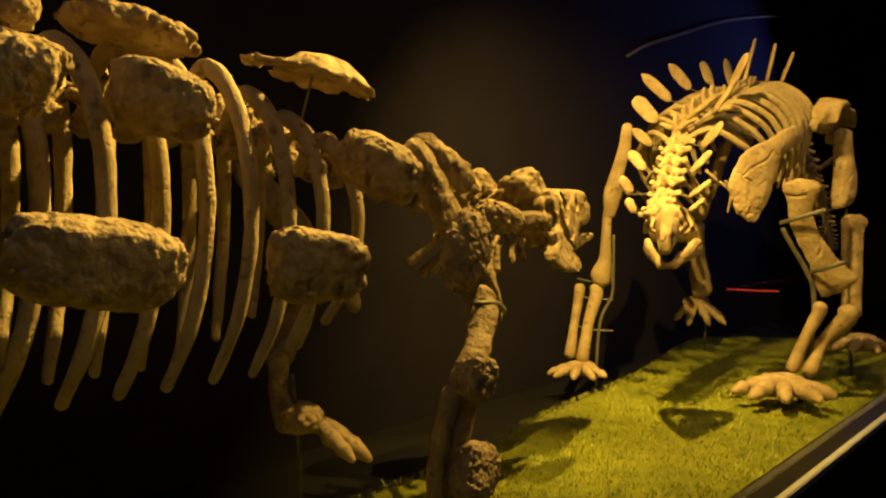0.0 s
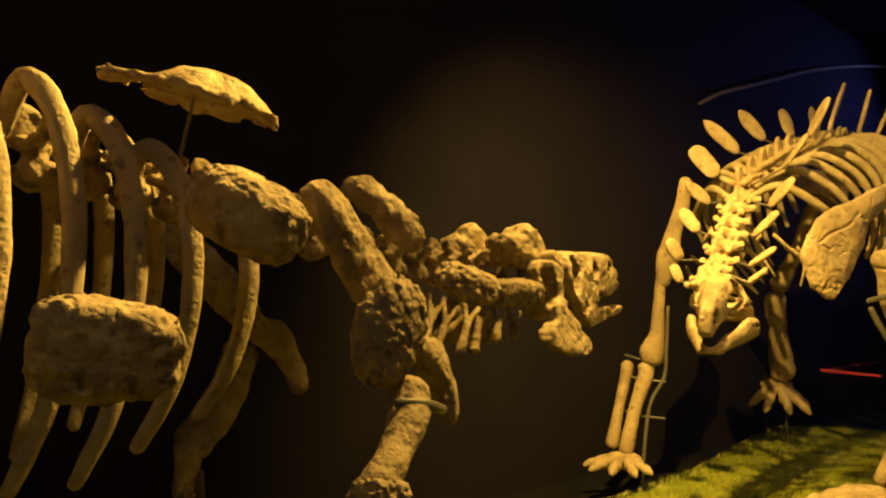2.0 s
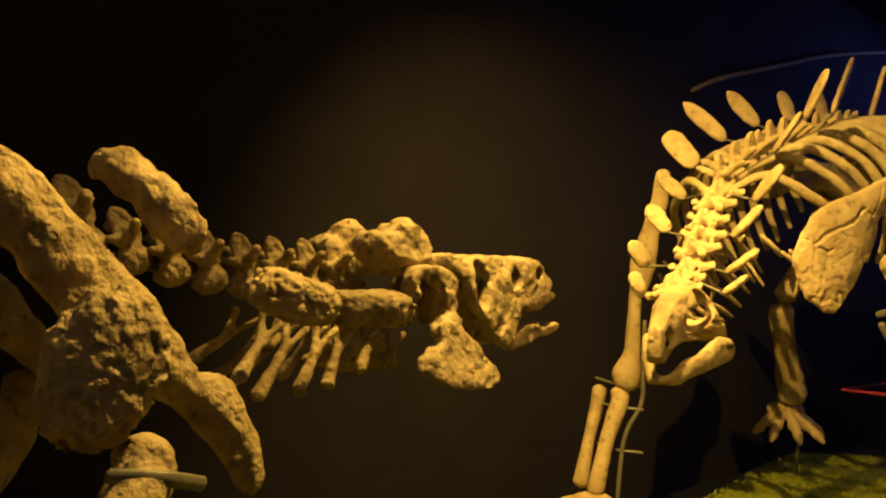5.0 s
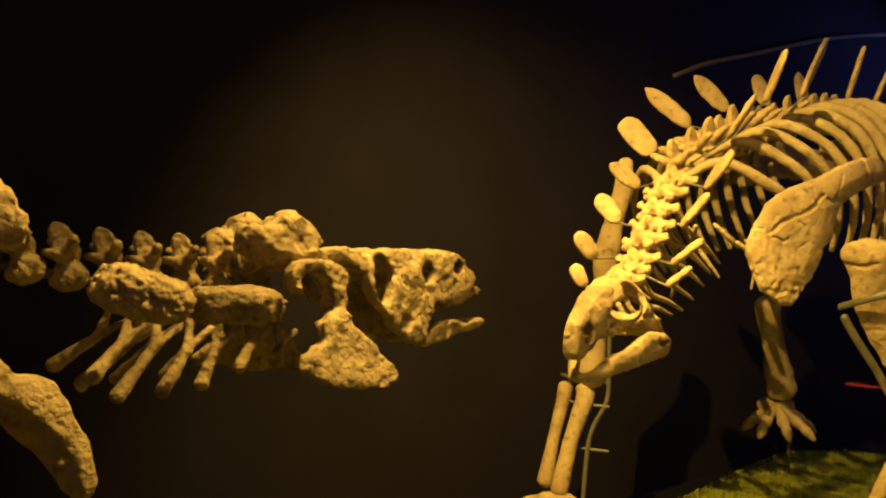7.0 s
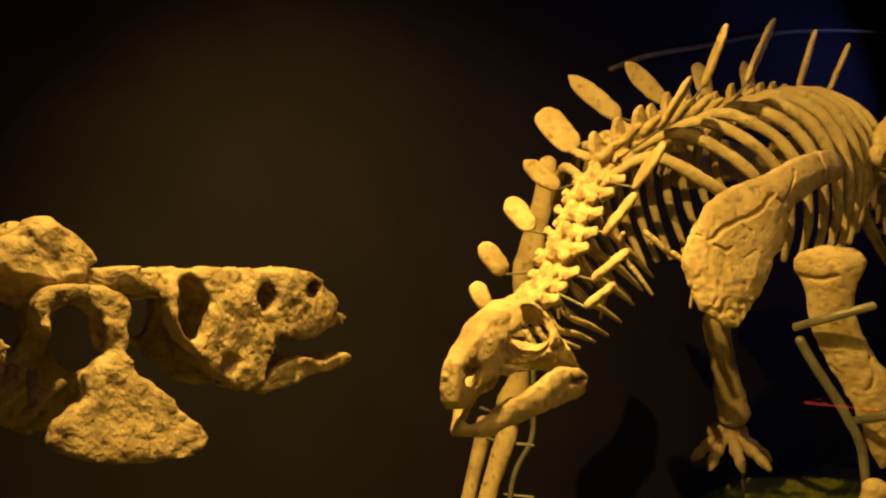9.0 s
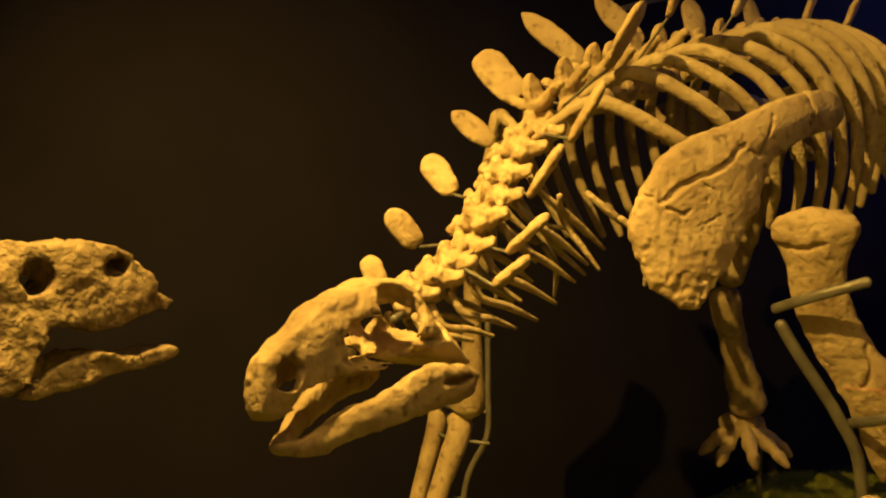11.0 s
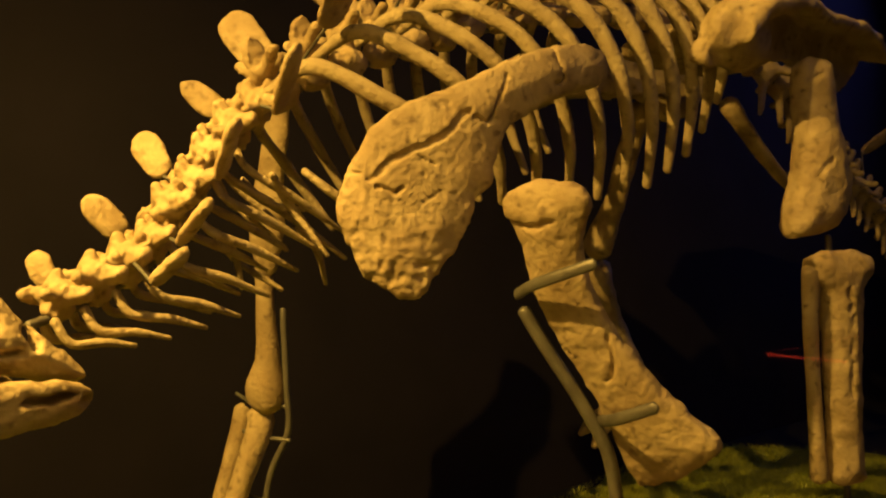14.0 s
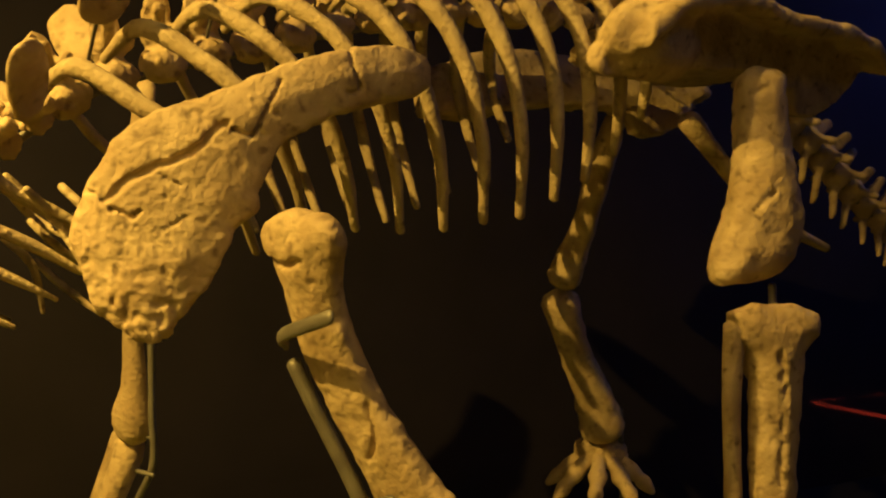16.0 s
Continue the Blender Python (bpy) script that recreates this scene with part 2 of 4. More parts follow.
def plate(name, o, u, v, outline, thick, material, parent, label="", h=0.006, rim=0.05, bend=0.0, rough=0.003, cuts=(), seed=1, smooth=1, crumble=0.0):
    """A flat bone with a given outline in the plane o + a u + b v; cuts are cracks."""
    poly = rounded(outline, smooth)
    o, u, v = (np.array(k, float) for k in (o, u, v))
    n = np.cross(u, v)
    n /= np.linalg.norm(n)

    def f(P):
        a, b, c = local(P, o, u, v)
        d = polygon(a, b, poly) + 0.004 * fbm(P, 40, seed + 9, 2)
        if bend:
            c = c + bend * (a - poly[:, 0].mean() - 0.05) ** 2
        t = thick * (0.25 + 0.75 * np.sqrt(np.clip(-d / rim, 0, 1)))
        g = np.maximum(d, np.abs(c) - t) + rough * fbm(P, 22, seed) + rough * 0.5 * fbm(P, 80, seed + 5, 2) + 0.008 * np.clip(vnoise(P, 60, seed + 7) - 0.5, 0, 1)
        if crumble:
            g = g + crumble * np.clip((0.02 - b) / 0.17, 0, 1) * np.abs(fbm(P, 42, seed + 30, 3))
        for line, w in cuts:
            q = np.stack([a, b], 1) + 0.004 * np.stack([vnoise(P, 60, seed + 20), vnoise(P, 60, seed + 21)], 1)
            for p0, p1 in zip(line, line[1:]):
                p0, p1 = np.array(p0), np.array(p1)
                e = p1 - p0
                s = np.clip(((q - p0) @ e) / (e @ e), 0, 1)
                k = np.linalg.norm(q - p0 - s[:, None] * e, axis=1)
                g = np.maximum(g, np.minimum(w - k, 0.008 - np.abs(np.abs(c) - t)))
        return g

    w = [o + a * u + b * v for a, b in poly]
    e = np.abs(n) * (thick + abs(bend) * 0.12) + 0.015
    return solid(name, f, np.min(w, 0) - e, np.max(w, 0) + e, h, material, parent, label)


def box(name, a, b, material, bevel=0.004):
    bm = bmesh.new()
    bmesh.ops.create_cube(bm, size=1)
    size = [q - p for p, q in zip(a, b)]
    for v in bm.verts:
        v.co = Vector([c * s for c, s in zip(v.co, size)])
    if bevel:
        bmesh.ops.bevel(bm, geom=bm.edges[:], offset=bevel, segments=2, affect="EDGES")
    me = bpy.data.meshes.new(name)
    bm.to_mesh(me)
    bm.free()
    me.materials.append(material)
    return put(name, me, m=Matrix.Translation([(p + q) / 2 for p, q in zip(a, b)]))


# ---- the case and the gallery ----
Z = 0.63
tagged(box("floor", (-5, -4, -0.1), (12, 4.0, 0), FLOORM, 0), kind="structure")
tagged(box("wall_back", (-5, 2.66, 0), (12, 2.9, 3.6), WALL, 0), kind="structure")
tagged(box("wall_left", (-5.15, -4, 0), (-5, 2.9, 3.6), WALL, 0), kind="structure")
tagged(box("wall_right", (12, -4, 0), (12.15, 2.9, 3.6), WALL, 0), kind="structure")
tagged(box("wall_front", (-5, -4.15, 0), (12, -4, 3.6), WALL, 0), kind="structure")
tagged(box("ceiling", (-5, -4, 3.6), (12, 2.9, 3.7), BLACK, 0), kind="structure")
plinth = tagged(box("display_plinth", (-3.5, 0.86, 0), (11, 2.66, Z - 0.06), BLACK, 0.006), "black painted display plinth under the artificial turf", "plinth")
rail = tagged(box("case_rail", (-3.5, 0.845, Z - 0.06), (11, 0.985, Z + 0.004), BLACK, 0.006), "black metal base rail of the glass case", "rail")
trim = tagged(box("edge_trim", (-3.5, 0.832, Z - 0.02), (11, 0.862, Z + 0.012), WHITE, 0.004), "thin pale metal strip along the case rail", "trim")


def turf_edge(x):
    """The far edge of the turf."""
    return 1.99 + 0.2 * min(max(x - 2.7, 0), 3.75) * 0.8 + 0.03 * math.sin(2.3 * x) - max(0, x - 6.5) ** 2 * 2.2


def make_turf():
    xs = np.linspace(-3.4, 7.0, 261)
    V, F = [], []
    ny = 36
    for x in xs:
        e = max(turf_edge(x), 1.0)
        for j in range(ny):
            y = 0.985 + (e - 0.985) * j / (ny - 1)
            d = min(1.0, (e - y) / 0.06)
            V.append((x, y, Z - 0.045 * (1 - d) ** 2 + 0.006 * noise.noise((x * 4, y * 4, 0)) + 0.003 * noise.noise((x * 22, y * 22, 5))))
    for i in range(len(xs) - 1):
        for j in range(ny - 1):
            F.append((i * ny + j, (i + 1) * ny + j, (i + 1) * ny + j + 1, i * ny + j + 1))
    nb = len(V)
    for i in range(len(xs)):
        V.append((xs[i], max(turf_edge(xs[i]), 1.0) + 0.004, Z - 0.06))
    for i in range(len(xs) - 1):
        F.append((i * ny + ny - 1, (i + 1) * ny + ny - 1, nb + i + 1, nb + i))
    ob = put("turf", mesh_of("turf", V, F, TURF))
    return tagged(ob, kind="structure")


def make_blades(count):
    rng = random.Random(4)
    V, F = [], []
    while len(F) < count:
        x, y = rng.uniform(1.6, 7.0), rng.uniform(0.99, 2.6)
        if y > turf_edge(x) - 0.01:
            continue
        a, l = rng.uniform(0, 6.283), rng.uniform(0.008, 0.021)
        dx, dy, w = math.cos(a), math.sin(a), rng.uniform(0.0012, 0.0024)
        z = Z - 0.002
        lean = rng.uniform(0.2, 1.1)
        n = len(V)
        V += [(x - dy * w, y + dx * w, z), (x + dy * w, y - dx * w, z), (x + dx * l * lean, y + dy * l * lean, z + l)]
        F.append((n, n + 1, n + 2))
    tagged(put("turf_fibres", mesh_of("turf_fibres", V, F, BLADE, False)), "short green artificial turf fibres", "turf", kind="stuff")


make_turf()
make_blades(60000)


def make_glass():
    m = bpy.data.materials.new("case_glass")
    m.use_nodes = True
    n, l = m.node_tree.nodes, m.node_tree.links
    n.clear()
    out, mix, tr, gl, fr = (n.new("ShaderNodeOutputMaterial"), n.new("ShaderNodeMixShader"), n.new("ShaderNodeBsdfTransparent"),
                            n.new("ShaderNodeBsdfGlossy"), n.new("ShaderNodeFresnel"))
    gl.inputs["Roughness"].default_value = 0.02
    fr.inputs["IOR"].default_value = 1.4
    l.new(fr.outputs[0], mix.inputs[0])
    l.new(tr.outputs[0], mix.inputs[1])
    l.new(gl.outputs[0], mix.inputs[2])
    l.new(mix.outputs[0], out.inputs[0])
    me = mesh_of("window_1", [(-3.5, 0.9, Z), (11, 0.9, Z), (11, 0.9, 3.6), (-3.5, 0.9, 3.6)], [(0, 1, 2, 3)], m, False)
    ob = tagged(put("window_1", me), "clear glass front pane of the case", "glass", kind="structure")
    ob.visible_shadow = False


make_glass()

# unseen counter across the aisle, added to carry the red light mirrored in the glass
RED = bpy.data.materials.new("red_light")
RED.use_nodes = True
RED.node_tree.nodes["Principled BSDF"].inputs["Base Color"].default_value = (0.3, 0.02, 0.01, 1)
RED.node_tree.nodes["Principled BSDF"].inputs["Emission Color"].default_value = (1.0, 0.08, 0.03, 1)
RED.node_tree.nodes["Principled BSDF"].inputs["Emission Strength"].default_value = 1.7
counter = tagged(box("strip_support", (7.4, -0.86, 0), (11.8, -0.45, 0.97), BLACK, 0.006), "unseen low black counter, added to carry a thin red light along its edge", "counter")
for a, c in (((7.38, -0.88, 0.952), (11.8, -0.862, 0.966)), ((7.38, -0.86, 0.952), (7.398, -0.45, 0.966))):
    strip = box("light_strip", a, c, RED, 0)
    strip.parent = counter
    strip.matrix_parent_inverse = PLACES[counter.name].inverted()

# ---- the plated dinosaur skeleton, facing the armoured one ----
YS = 1.70
steg = thing("stegosaur_skeleton", (4.9, YS, Z), "mounted tan plated dinosaur skeleton, head lowered, on green turf", "skeleton")


def mirror(p, y0=YS):
    return (p[0], 2 * y0 - p[1], p[2])


SPINE = [(3.545, 1.60, 1.52), (3.60, 1.635, 1.53), (3.65, 1.64, 1.549), (3.70, 1.65, 1.571), (3.755, 1.66, 1.602), (3.80, 1.665, 1.652), (3.85, 1.67, 1.715), (3.885, 1.68, 1.766),
         (3.97, 1.69, 1.856), (4.06, 1.70, 1.93), (4.16, 1.70, 1.985), (4.40, 1.70, 2.07), (4.65, 1.70, 2.15), (4.91, 1.70, 2.205), (5.28, 1.70, 2.235),
         (5.62, 1.70, 2.22), (5.88, 1.70, 2.12), (6.08, 1.71, 1.99), (6.3, 1.72, 1.85), (6.6, 1.72, 1.68), (6.85, 1.74, 1.5), (7.2, 1.8, 1.3)]
SP = spline(SPINE, 12)
SL = np.r_[0, np.cumsum(np.linalg.norm(np.diff(SP, axis=0), axis=1))]


def along(s):
    return np.array([np.interp(s, SL, SP[:, k]) for k in range(3)])


def s_at(x):
    return float(np.interp(x, SP[:, 0], SL))


def frame_at(s, scale=1.0):
    t = along(s + 0.02) - along(s - 0.02)
    t /= np.linalg.norm(t)
    y = np.cross((0, 0, 1), t)
    y /= np.linalg.norm(y)
    z = np.cross(t, y)
    c = along(s)
    return Matrix([(*(scale * np.array([t[k], y[k], z[k]])), c[k]) for k in range(3)] + [(0, 0, 0, 1)])


shake = random.Random(12)


def uneven(m):
    """A vertebra's own small tilt and size."""
    t = Euler([radians(shake.uniform(-7, 7)), radians(shake.uniform(-9, 9)), radians(shake.uniform(-8, 8))]).to_matrix().to_4x4()
    return m @ t @ Matrix.Diagonal((shake.uniform(0.92, 1.08), shake.uniform(0.88, 1.1), shake.uniform(0.85, 1.15), 1))


def neck_vertebra(P):
    Q = np.stack([P[:, 0], np.abs(P[:, 1]), P[:, 2]], 1)
    d = ellipsoid(Q, (0, 0, 0), (0.031, 0.026, 0.026))
    d = smin(d, ellipsoid(Q, (0.0, 0, 0.026), (0.026, 0.046, 0.02)), 0.008)
    d = smin(d, capsule(Q, (0.005, 0, 0.03), (0.012, 0, 0.058), 0.018, 0.012), 0.012)
    d = smin(d, capsule(Q, (0, 0.015, 0.014), (0.016, 0.062, 0.018), 0.018, 0.011), 0.012)
    d = smin(d, capsule(Q, (-0.01, 0.02, 0.022), (-0.035, 0.036, 0.034), 0.012, 0.010), 0.012)
    d = smin(d, capsule(Q, (0.01, 0.018, 0.026), (0.036, 0.03, 0.045), 0.012, 0.010), 0.01)
    return d + 0.005 * fbm(P, 40, 3) + 0.003 * fbm(P, 110, 4, 2)


def back_vertebra(P):
    Q = np.stack([P[:, 0], np.abs(P[:, 1]), P[:, 2]], 1)
    d = ellipsoid(Q, (0, 0, 0), (0.044, 0.033, 0.033))
    d = smin(d, capsule(Q, (0, 0, 0.02), (0.005, 0, 0.06), 0.018, 0.014), 0.015)
    d = smin(d, np.maximum(capsule(Q, (0.0, 0, 0.055), (0.016, 0, 0.105), 0.027, 0.024), Q[:, 1] - 0.010), 0.01)
    d = smin(d, capsule(Q, (0, 0.01, 0.055), (0.008, 0.075, 0.085), 0.014, 0.010), 0.014)
    d = smin(d, capsule(Q, (0.02, 0.012, 0.05), (0.045, 0.018, 0.06), 0.012, 0.009), 0.01)
    return d + 0.004 * fbm(P, 40, 5) + 0.002 * fbm(P, 110, 6, 2)


def tail_vertebra(P):
    Q = np.stack([P[:, 0], np.abs(P[:, 1]), P[:, 2]], 1)
    d = ellipsoid(Q, (0, 0, 0), (0.036, 0.036, 0.036))
    d = smin(d, np.maximum(capsule(Q, (0, 0, 0.02), (0.035, 0, 0.095), 0.018, 0.015), Q[:, 1] - 0.010), 0.012)
    d = smin(d, capsule(Q, (0, 0.02, 0.005), (0.012, 0.07, 0.0), 0.013, 0.009), 0.012)
    d = smin(d, capsule(Q, (0.01, 0, -0.03), (0.045, 0, -0.1), 0.011, 0.007), 0.012)
    return d + 0.003 * fbm(P, 40, 8)


NECKV = mesh_of("vertebra", *shell(neck_vertebra, (-0.06, -0.085, -0.045), (0.065, 0.085, 0.085), 0.004), BONE)
BACKV = mesh_of("vertebra", *shell(back_vertebra, (-0.065, -0.1, -0.05), (0.075, 0.1, 0.145), 0.0048), BONE)
TAILV = mesh_of("vertebra", *shell(tail_vertebra, (-0.055, -0.095, -0.125), (0.07, 0.095, 0.125), 0.0052), BONE)
s = s_at(3.60)
while along(s)[0] < 4.02:
    put("vertebra", NECKV, steg, "", uneven(frame_at(s, 1.03)))
    s += 0.069
while along(s)[0] < 5.75:
    put("vertebra", BACKV, steg, "", uneven(frame_at(s, 1.0)))
    s += 0.092
k = 1.0
while s < SL[-1] - 0.03:
    put("vertebra", TAILV, steg, "", uneven(frame_at(s, 1.3 * k)))
    s += 0.095 * k
    k *= 0.975
stick("spine_rod", [tuple(SP[i] - np.array((0, 0, 0.012))) for i in range(0, len(SP), 8)], [0.008] * len(range(0, len(SP), 8)), STEEL, steg, "dark steel rod threaded through the backbone", k=3, seg=8)

# plates in two rows
RIGHT = [((3.594, 1.761, 1.626), (3.612, 1.735, 1.56), 0.045, 0.3), ((3.71, 1.849, 1.728), (3.776, 1.828, 1.648), 0.058, 0.4),
         ((3.824, 1.861, 1.857), (3.846, 1.80, 1.766), 0.062, 0.25), ((3.93, 1.90, 1.975), (4.0, 1.832, 1.892), 0.056, 0.7),
         ((4.065, 1.954, 2.147), (4.103, 1.855, 2.018), 0.09, 0.15), ((4.27, 2.017, 2.302), (4.41, 1.912, 2.165), 0.068, 0.85),
         ((4.527, 1.978, 2.388), (4.64, 1.90, 2.255), 0.07, 0.85), ((4.95, 1.95, 2.456), (4.884, 1.88, 2.31), 0.075, 0.5),
         ((5.25, 1.93, 2.52), (5.2, 1.87, 2.33), 0.06, 0.8)]
LEFT = [((3.759, 1.463, 1.625), (3.718, 1.52, 1.567), 0.034, 0.6), ((3.795, 1.452, 1.702), (3.775, 1.545, 1.632), 0.044, 0.5),
        ((3.852, 1.474, 1.838), (3.867, 1.576, 1.75), 0.058, 0.3), ((3.965, 1.463, 1.975), (3.985, 1.572, 1.875), 0.082, 0.25),
        ((4.11, 1.475, 2.17), (4.08, 1.555, 2.035), 0.105, 0.15), ((4.25, 1.45, 2.335), (4.296, 1.55, 2.19), 0.10, 0.5),
        ((4.90, 1.63, 2.54), (4.64, 1.60, 2.27), 0.06, 0.8), ((5.15, 1.6, 2.55), (5.0, 1.6, 2.31), 0.06, 0.8), ((5.29, 1.54, 2.516), (5.21, 1.59, 2.32), 0.07, 0.75),
        ((6.62, 1.62, 2.0), (6.47, 1.70, 1.90), 0.07, 0.5)]
for side, rows in ((1, RIGHT), (-1, LEFT)):
    for i, (tip, foot, w, pt) in enumerate(rows):
        p = blade("back_plate", tip, foot, w, (0.5, 0.85 * side, 0.0), BONE, steg, "", point=pt, seed=10 + i)
        a = along(s_at(foot[0]))
        a = (a[0], a[1] + 0.02 * side, a[2] + 0.03)
        stick("plate_pin", [foot, tuple((np.array(foot) + a) / 2), a], [0.0035] * 3, STEEL, steg, "", k=2, seg=6)

# ribs, both sides
for i in range(11):
    x0 = 4.0 + 0.107 * i
    z0 = float(along(s_at(x0))[2]) + 0.035
    t = i / 10
    dx, drop = 0.30 - 0.20 * t, (0.26, 0.30, 0.34, 0.38, 0.41, 0.43, 0.45, 0.44, 0.42, 0.37, 0.30)[i]
    out = 0.30 + 0.05 * math.sin(3.14 * t)
    pts = [(x0, YS - 0.05, z0), (x0 + 0.15 * dx, YS - 0.5 * out, z0 + 0.04), (x0 + 0.45 * dx, YS - 0.85 * out, z0 - 0.03),
           (x0 + 0.72 * dx, YS - out, z0 - 0.36 * drop), (x0 + 0.93 * dx, YS - 0.98 * out, z0 - 0.68 * drop), (x0 + 1.08 * dx, YS - 0.86 * out, z0 - drop)]
    big = 1.0 + 0.12 * max(0, min(1, (i - 3) / 3))
    rr = [r * big for r in (0.011, 0.016, 0.017, 0.016, 0.014, 0.010)]
    for sd in (0, 1):
        q = [mirror(p) for p in pts] if sd else pts
        stick("rib", q, rr, RIBM, steg, "", k=7, seg=10, flat=0.75, side=(1, 0.2, 0), rough=0.12, seed=30 + i)

# neck ribs pointing back and down
for i, x in enumerate((3.58, 3.63, 3.685, 3.74, 3.79, 3.84, 3.88, 3.93)):
    c = along(s_at(x))
    l = 0.10 + 0.014 * i
    for sd in (-1, 1):
        a = (c[0] + 0.02, c[1] + sd * 0.055, c[2] - 0.05)
        b = (a[0] + l, a[1] + sd * 0.01, a[2] - l * (0.12 + 0.07 * i))
        stick("neck_rib", [(c[0], c[1] + sd * 0.04, c[2] - 0.012), a, tuple((np.array(a) + b) / 2 + (0, 0, 0.004)), b], [0.008, 0.0082, 0.007 + 0.0004 * i, 0.004], RIBM, steg, "", k=4, seg=8, rough=0.12, seed=i)

# skull and lower jaw
SKO, SKU, SKV = (3.186, 1.40, 1.386), (1.06, 0.35, 0), (0, 0, 1)
CRANIUM = rounded([(-0.027, 0.079), (-0.005, 0.101), (0.032, 0.119), (0.079, 0.16), (0.131, 0.178), (0.206, 0.199), (0.24, 0.195), (0.265, 0.172), (0.275, 0.148), (0.306, 0.117), (0.335, 0.086), (0.363, 0.053),
                   (0.34, 0.042), (0.294, 0.058), (0.243, 0.074), (0.203, 0.06), (0.165, 0.054), (0.11, 0.047), (0.058, 0.03), (0.033, 0.01), (-0.021, 0.0)])
JAW = rounded([(0.012, -0.042), (0.015, -0.063), (0.056, -0.067), (0.091, -0.05), (0.172, -0.034), (0.251, -0.018), (0.314, -0.015), (0.36, 0.006), (0.355, 0.03), (0.315, 0.045), (0.242, 0.055), (0.213, 0.045),
               (0.164, 0.018), (0.083, -0.008), (0.057, -0.028), (0.032, -0.037)])


def skull_width(a):
    return np.interp(a, [-0.03, 0.05, 0.15, 0.25, 0.37], [0.022, 0.036, 0.062, 0.1, 0.115])


def cranium(P):
    a, b, c = local(P, SKO, SKU, SKV)
    hw = skull_width(a) * np.interp(b, [0, 0.06, 0.13, 0.2], [0.95, 1.0, 0.86, 0.6])
    d = polygon(a, b, CRANIUM)
    f = np.maximum(d, np.abs(c) - hw * (0.62 + 0.38 * np.sqrt(np.clip(-d / 0.03, 0, 1))))
    Q = np.stack([a, b, np.abs(c)], 1)
    for (x, y), (rx, ry), dep in (((0.205, 0.15), (0.042, 0.041), 0.11), ((0.135, 0.111), (0.036, 0.02), 0.06), ((0.015, 0.067), (0.02, 0.026), 0.05), ((0.282, 0.12), (0.013, 0.026), 0.07),
                                 ((0.17, 0.076), (0.09, 0.016), 0.05), ((0.235, 0.1), (0.04, 0.008), 0.02)):
        f = np.maximum(f, -ellipsoid(Q, (x, y, float(skull_width(x)) + 0.01), (rx, ry, dep + 0.012)))
    f = np.maximum(f, -ellipsoid(Q, (0.17, 0.03, 0.0), (0.15, 0.035, 0.075)))
    f = np.maximum(f, -ellipsoid(Q, (0.21, 0.115, 0.0), (0.11, 0.05, 0.078)))
    f = np.maximum(f, -ellipsoid(Q, (0.035, 0.06, 0.0), (0.035, 0.03, 0.022)))
    return f + 0.0035 * fbm(P, 38, 11) + 0.0015 * fbm(P, 110, 12, 2)


def jaw(P):
    a, b, c = local(P, SKO, SKU, SKV)
    mid = np.interp(a, [0.01, 0.07, 0.15, 0.25, 0.37], [0.010, 0.034, 0.068, 0.1, 0.108])
    b = b - 0.011
    d = polygon(a - 0.012 * (1 - a / 0.2), b, JAW)
    f = np.maximum(d, np.abs(np.abs(c) - mid) - 0.015 * (0.4 + 0.6 * np.sqrt(np.clip(-d / 0.018, 0, 1))))
    Q = np.stack([a, b, np.abs(c)], 1)
    f = np.maximum(f, -ellipsoid(Q, (0.285, 0.022, 0.118), (0.04, 0.009, 0.02)))
    f = np.maximum(f, -ellipsoid(Q, (0.335, 0.012, 0.12), (0.012, 0.008, 0.02)))
    f = smin(f, ellipsoid(Q, (0.035, -0.052, 0.0), (0.022, 0.012, 0.02)), 0.01)
    return f + 0.003 * fbm(P, 45, 14) + 0.001 * fbm(P, 120, 15, 2)


solid("skull", cranium, (3.12, 1.30, 1.36), (3.66, 1.70, 1.61), 0.0045, BONE, steg, "tan cast skull with large dark eye sockets")
solid("lower_jaw", jaw, (3.15, 1.30, 1.29), (3.66, 1.70, 1.47), 0.0045, BONE, steg, "slender tan lower jaw hanging open")

# shoulder blades
SCAP = [(-0.12, -0.026), (-0.109, 0.034), (-0.079, 0.086), (-0.045, 0.146), (0.015, 0.176), (0.084, 0.202), (0.153, 0.232), (0.23, 0.267), (0.298, 0.288), (0.376, 0.299), (0.432, 0.292), (0.452, 0.262),
        (0.44, 0.226), (0.384, 0.209), (0.333, 0.197), (0.281, 0.178), (0.247, 0.159), (0.213, 0.142), (0.187, 0.112), (0.17, 0.06), (0.166, 0.026), (0.136, 0.0), (0.118, -0.034), (0.105, -0.077),
        (0.058, -0.138), (0.033, -0.181), (-0.002, -0.187), (-0.045, -0.163), (-0.079, -0.138), (-0.096, -0.086)]
CRACKS = [([(-0.062, 0.034), (-0.032, 0.062), (0.009, 0.086), (0.041, 0.097), (0.08, 0.119), (0.114, 0.159)], 0.0055), ([(-0.1, 0.05), (-0.085, 0.047), (-0.075, 0.043)], 0.003),
          ([(-0.053, 0.021), (-0.023, 0.01), (-0.01, 0.021)], 0.004), ([(0.196, 0.228), (0.18, 0.189), (0.166, 0.155)], 0.003), ([(0.123, 0.15), (0.153, 0.138), (0.166, 0.155)], 0.0035),
          ([(0.304, 0.287), (0.31, 0.257), (0.324, 0.222), (0.30, 0.214)], 0.0025), ([(0.02, 0.075), (0.05, 0.06)], 0.002), ([(0.03, -0.01), (0.06, 0.012)], 0.002)]
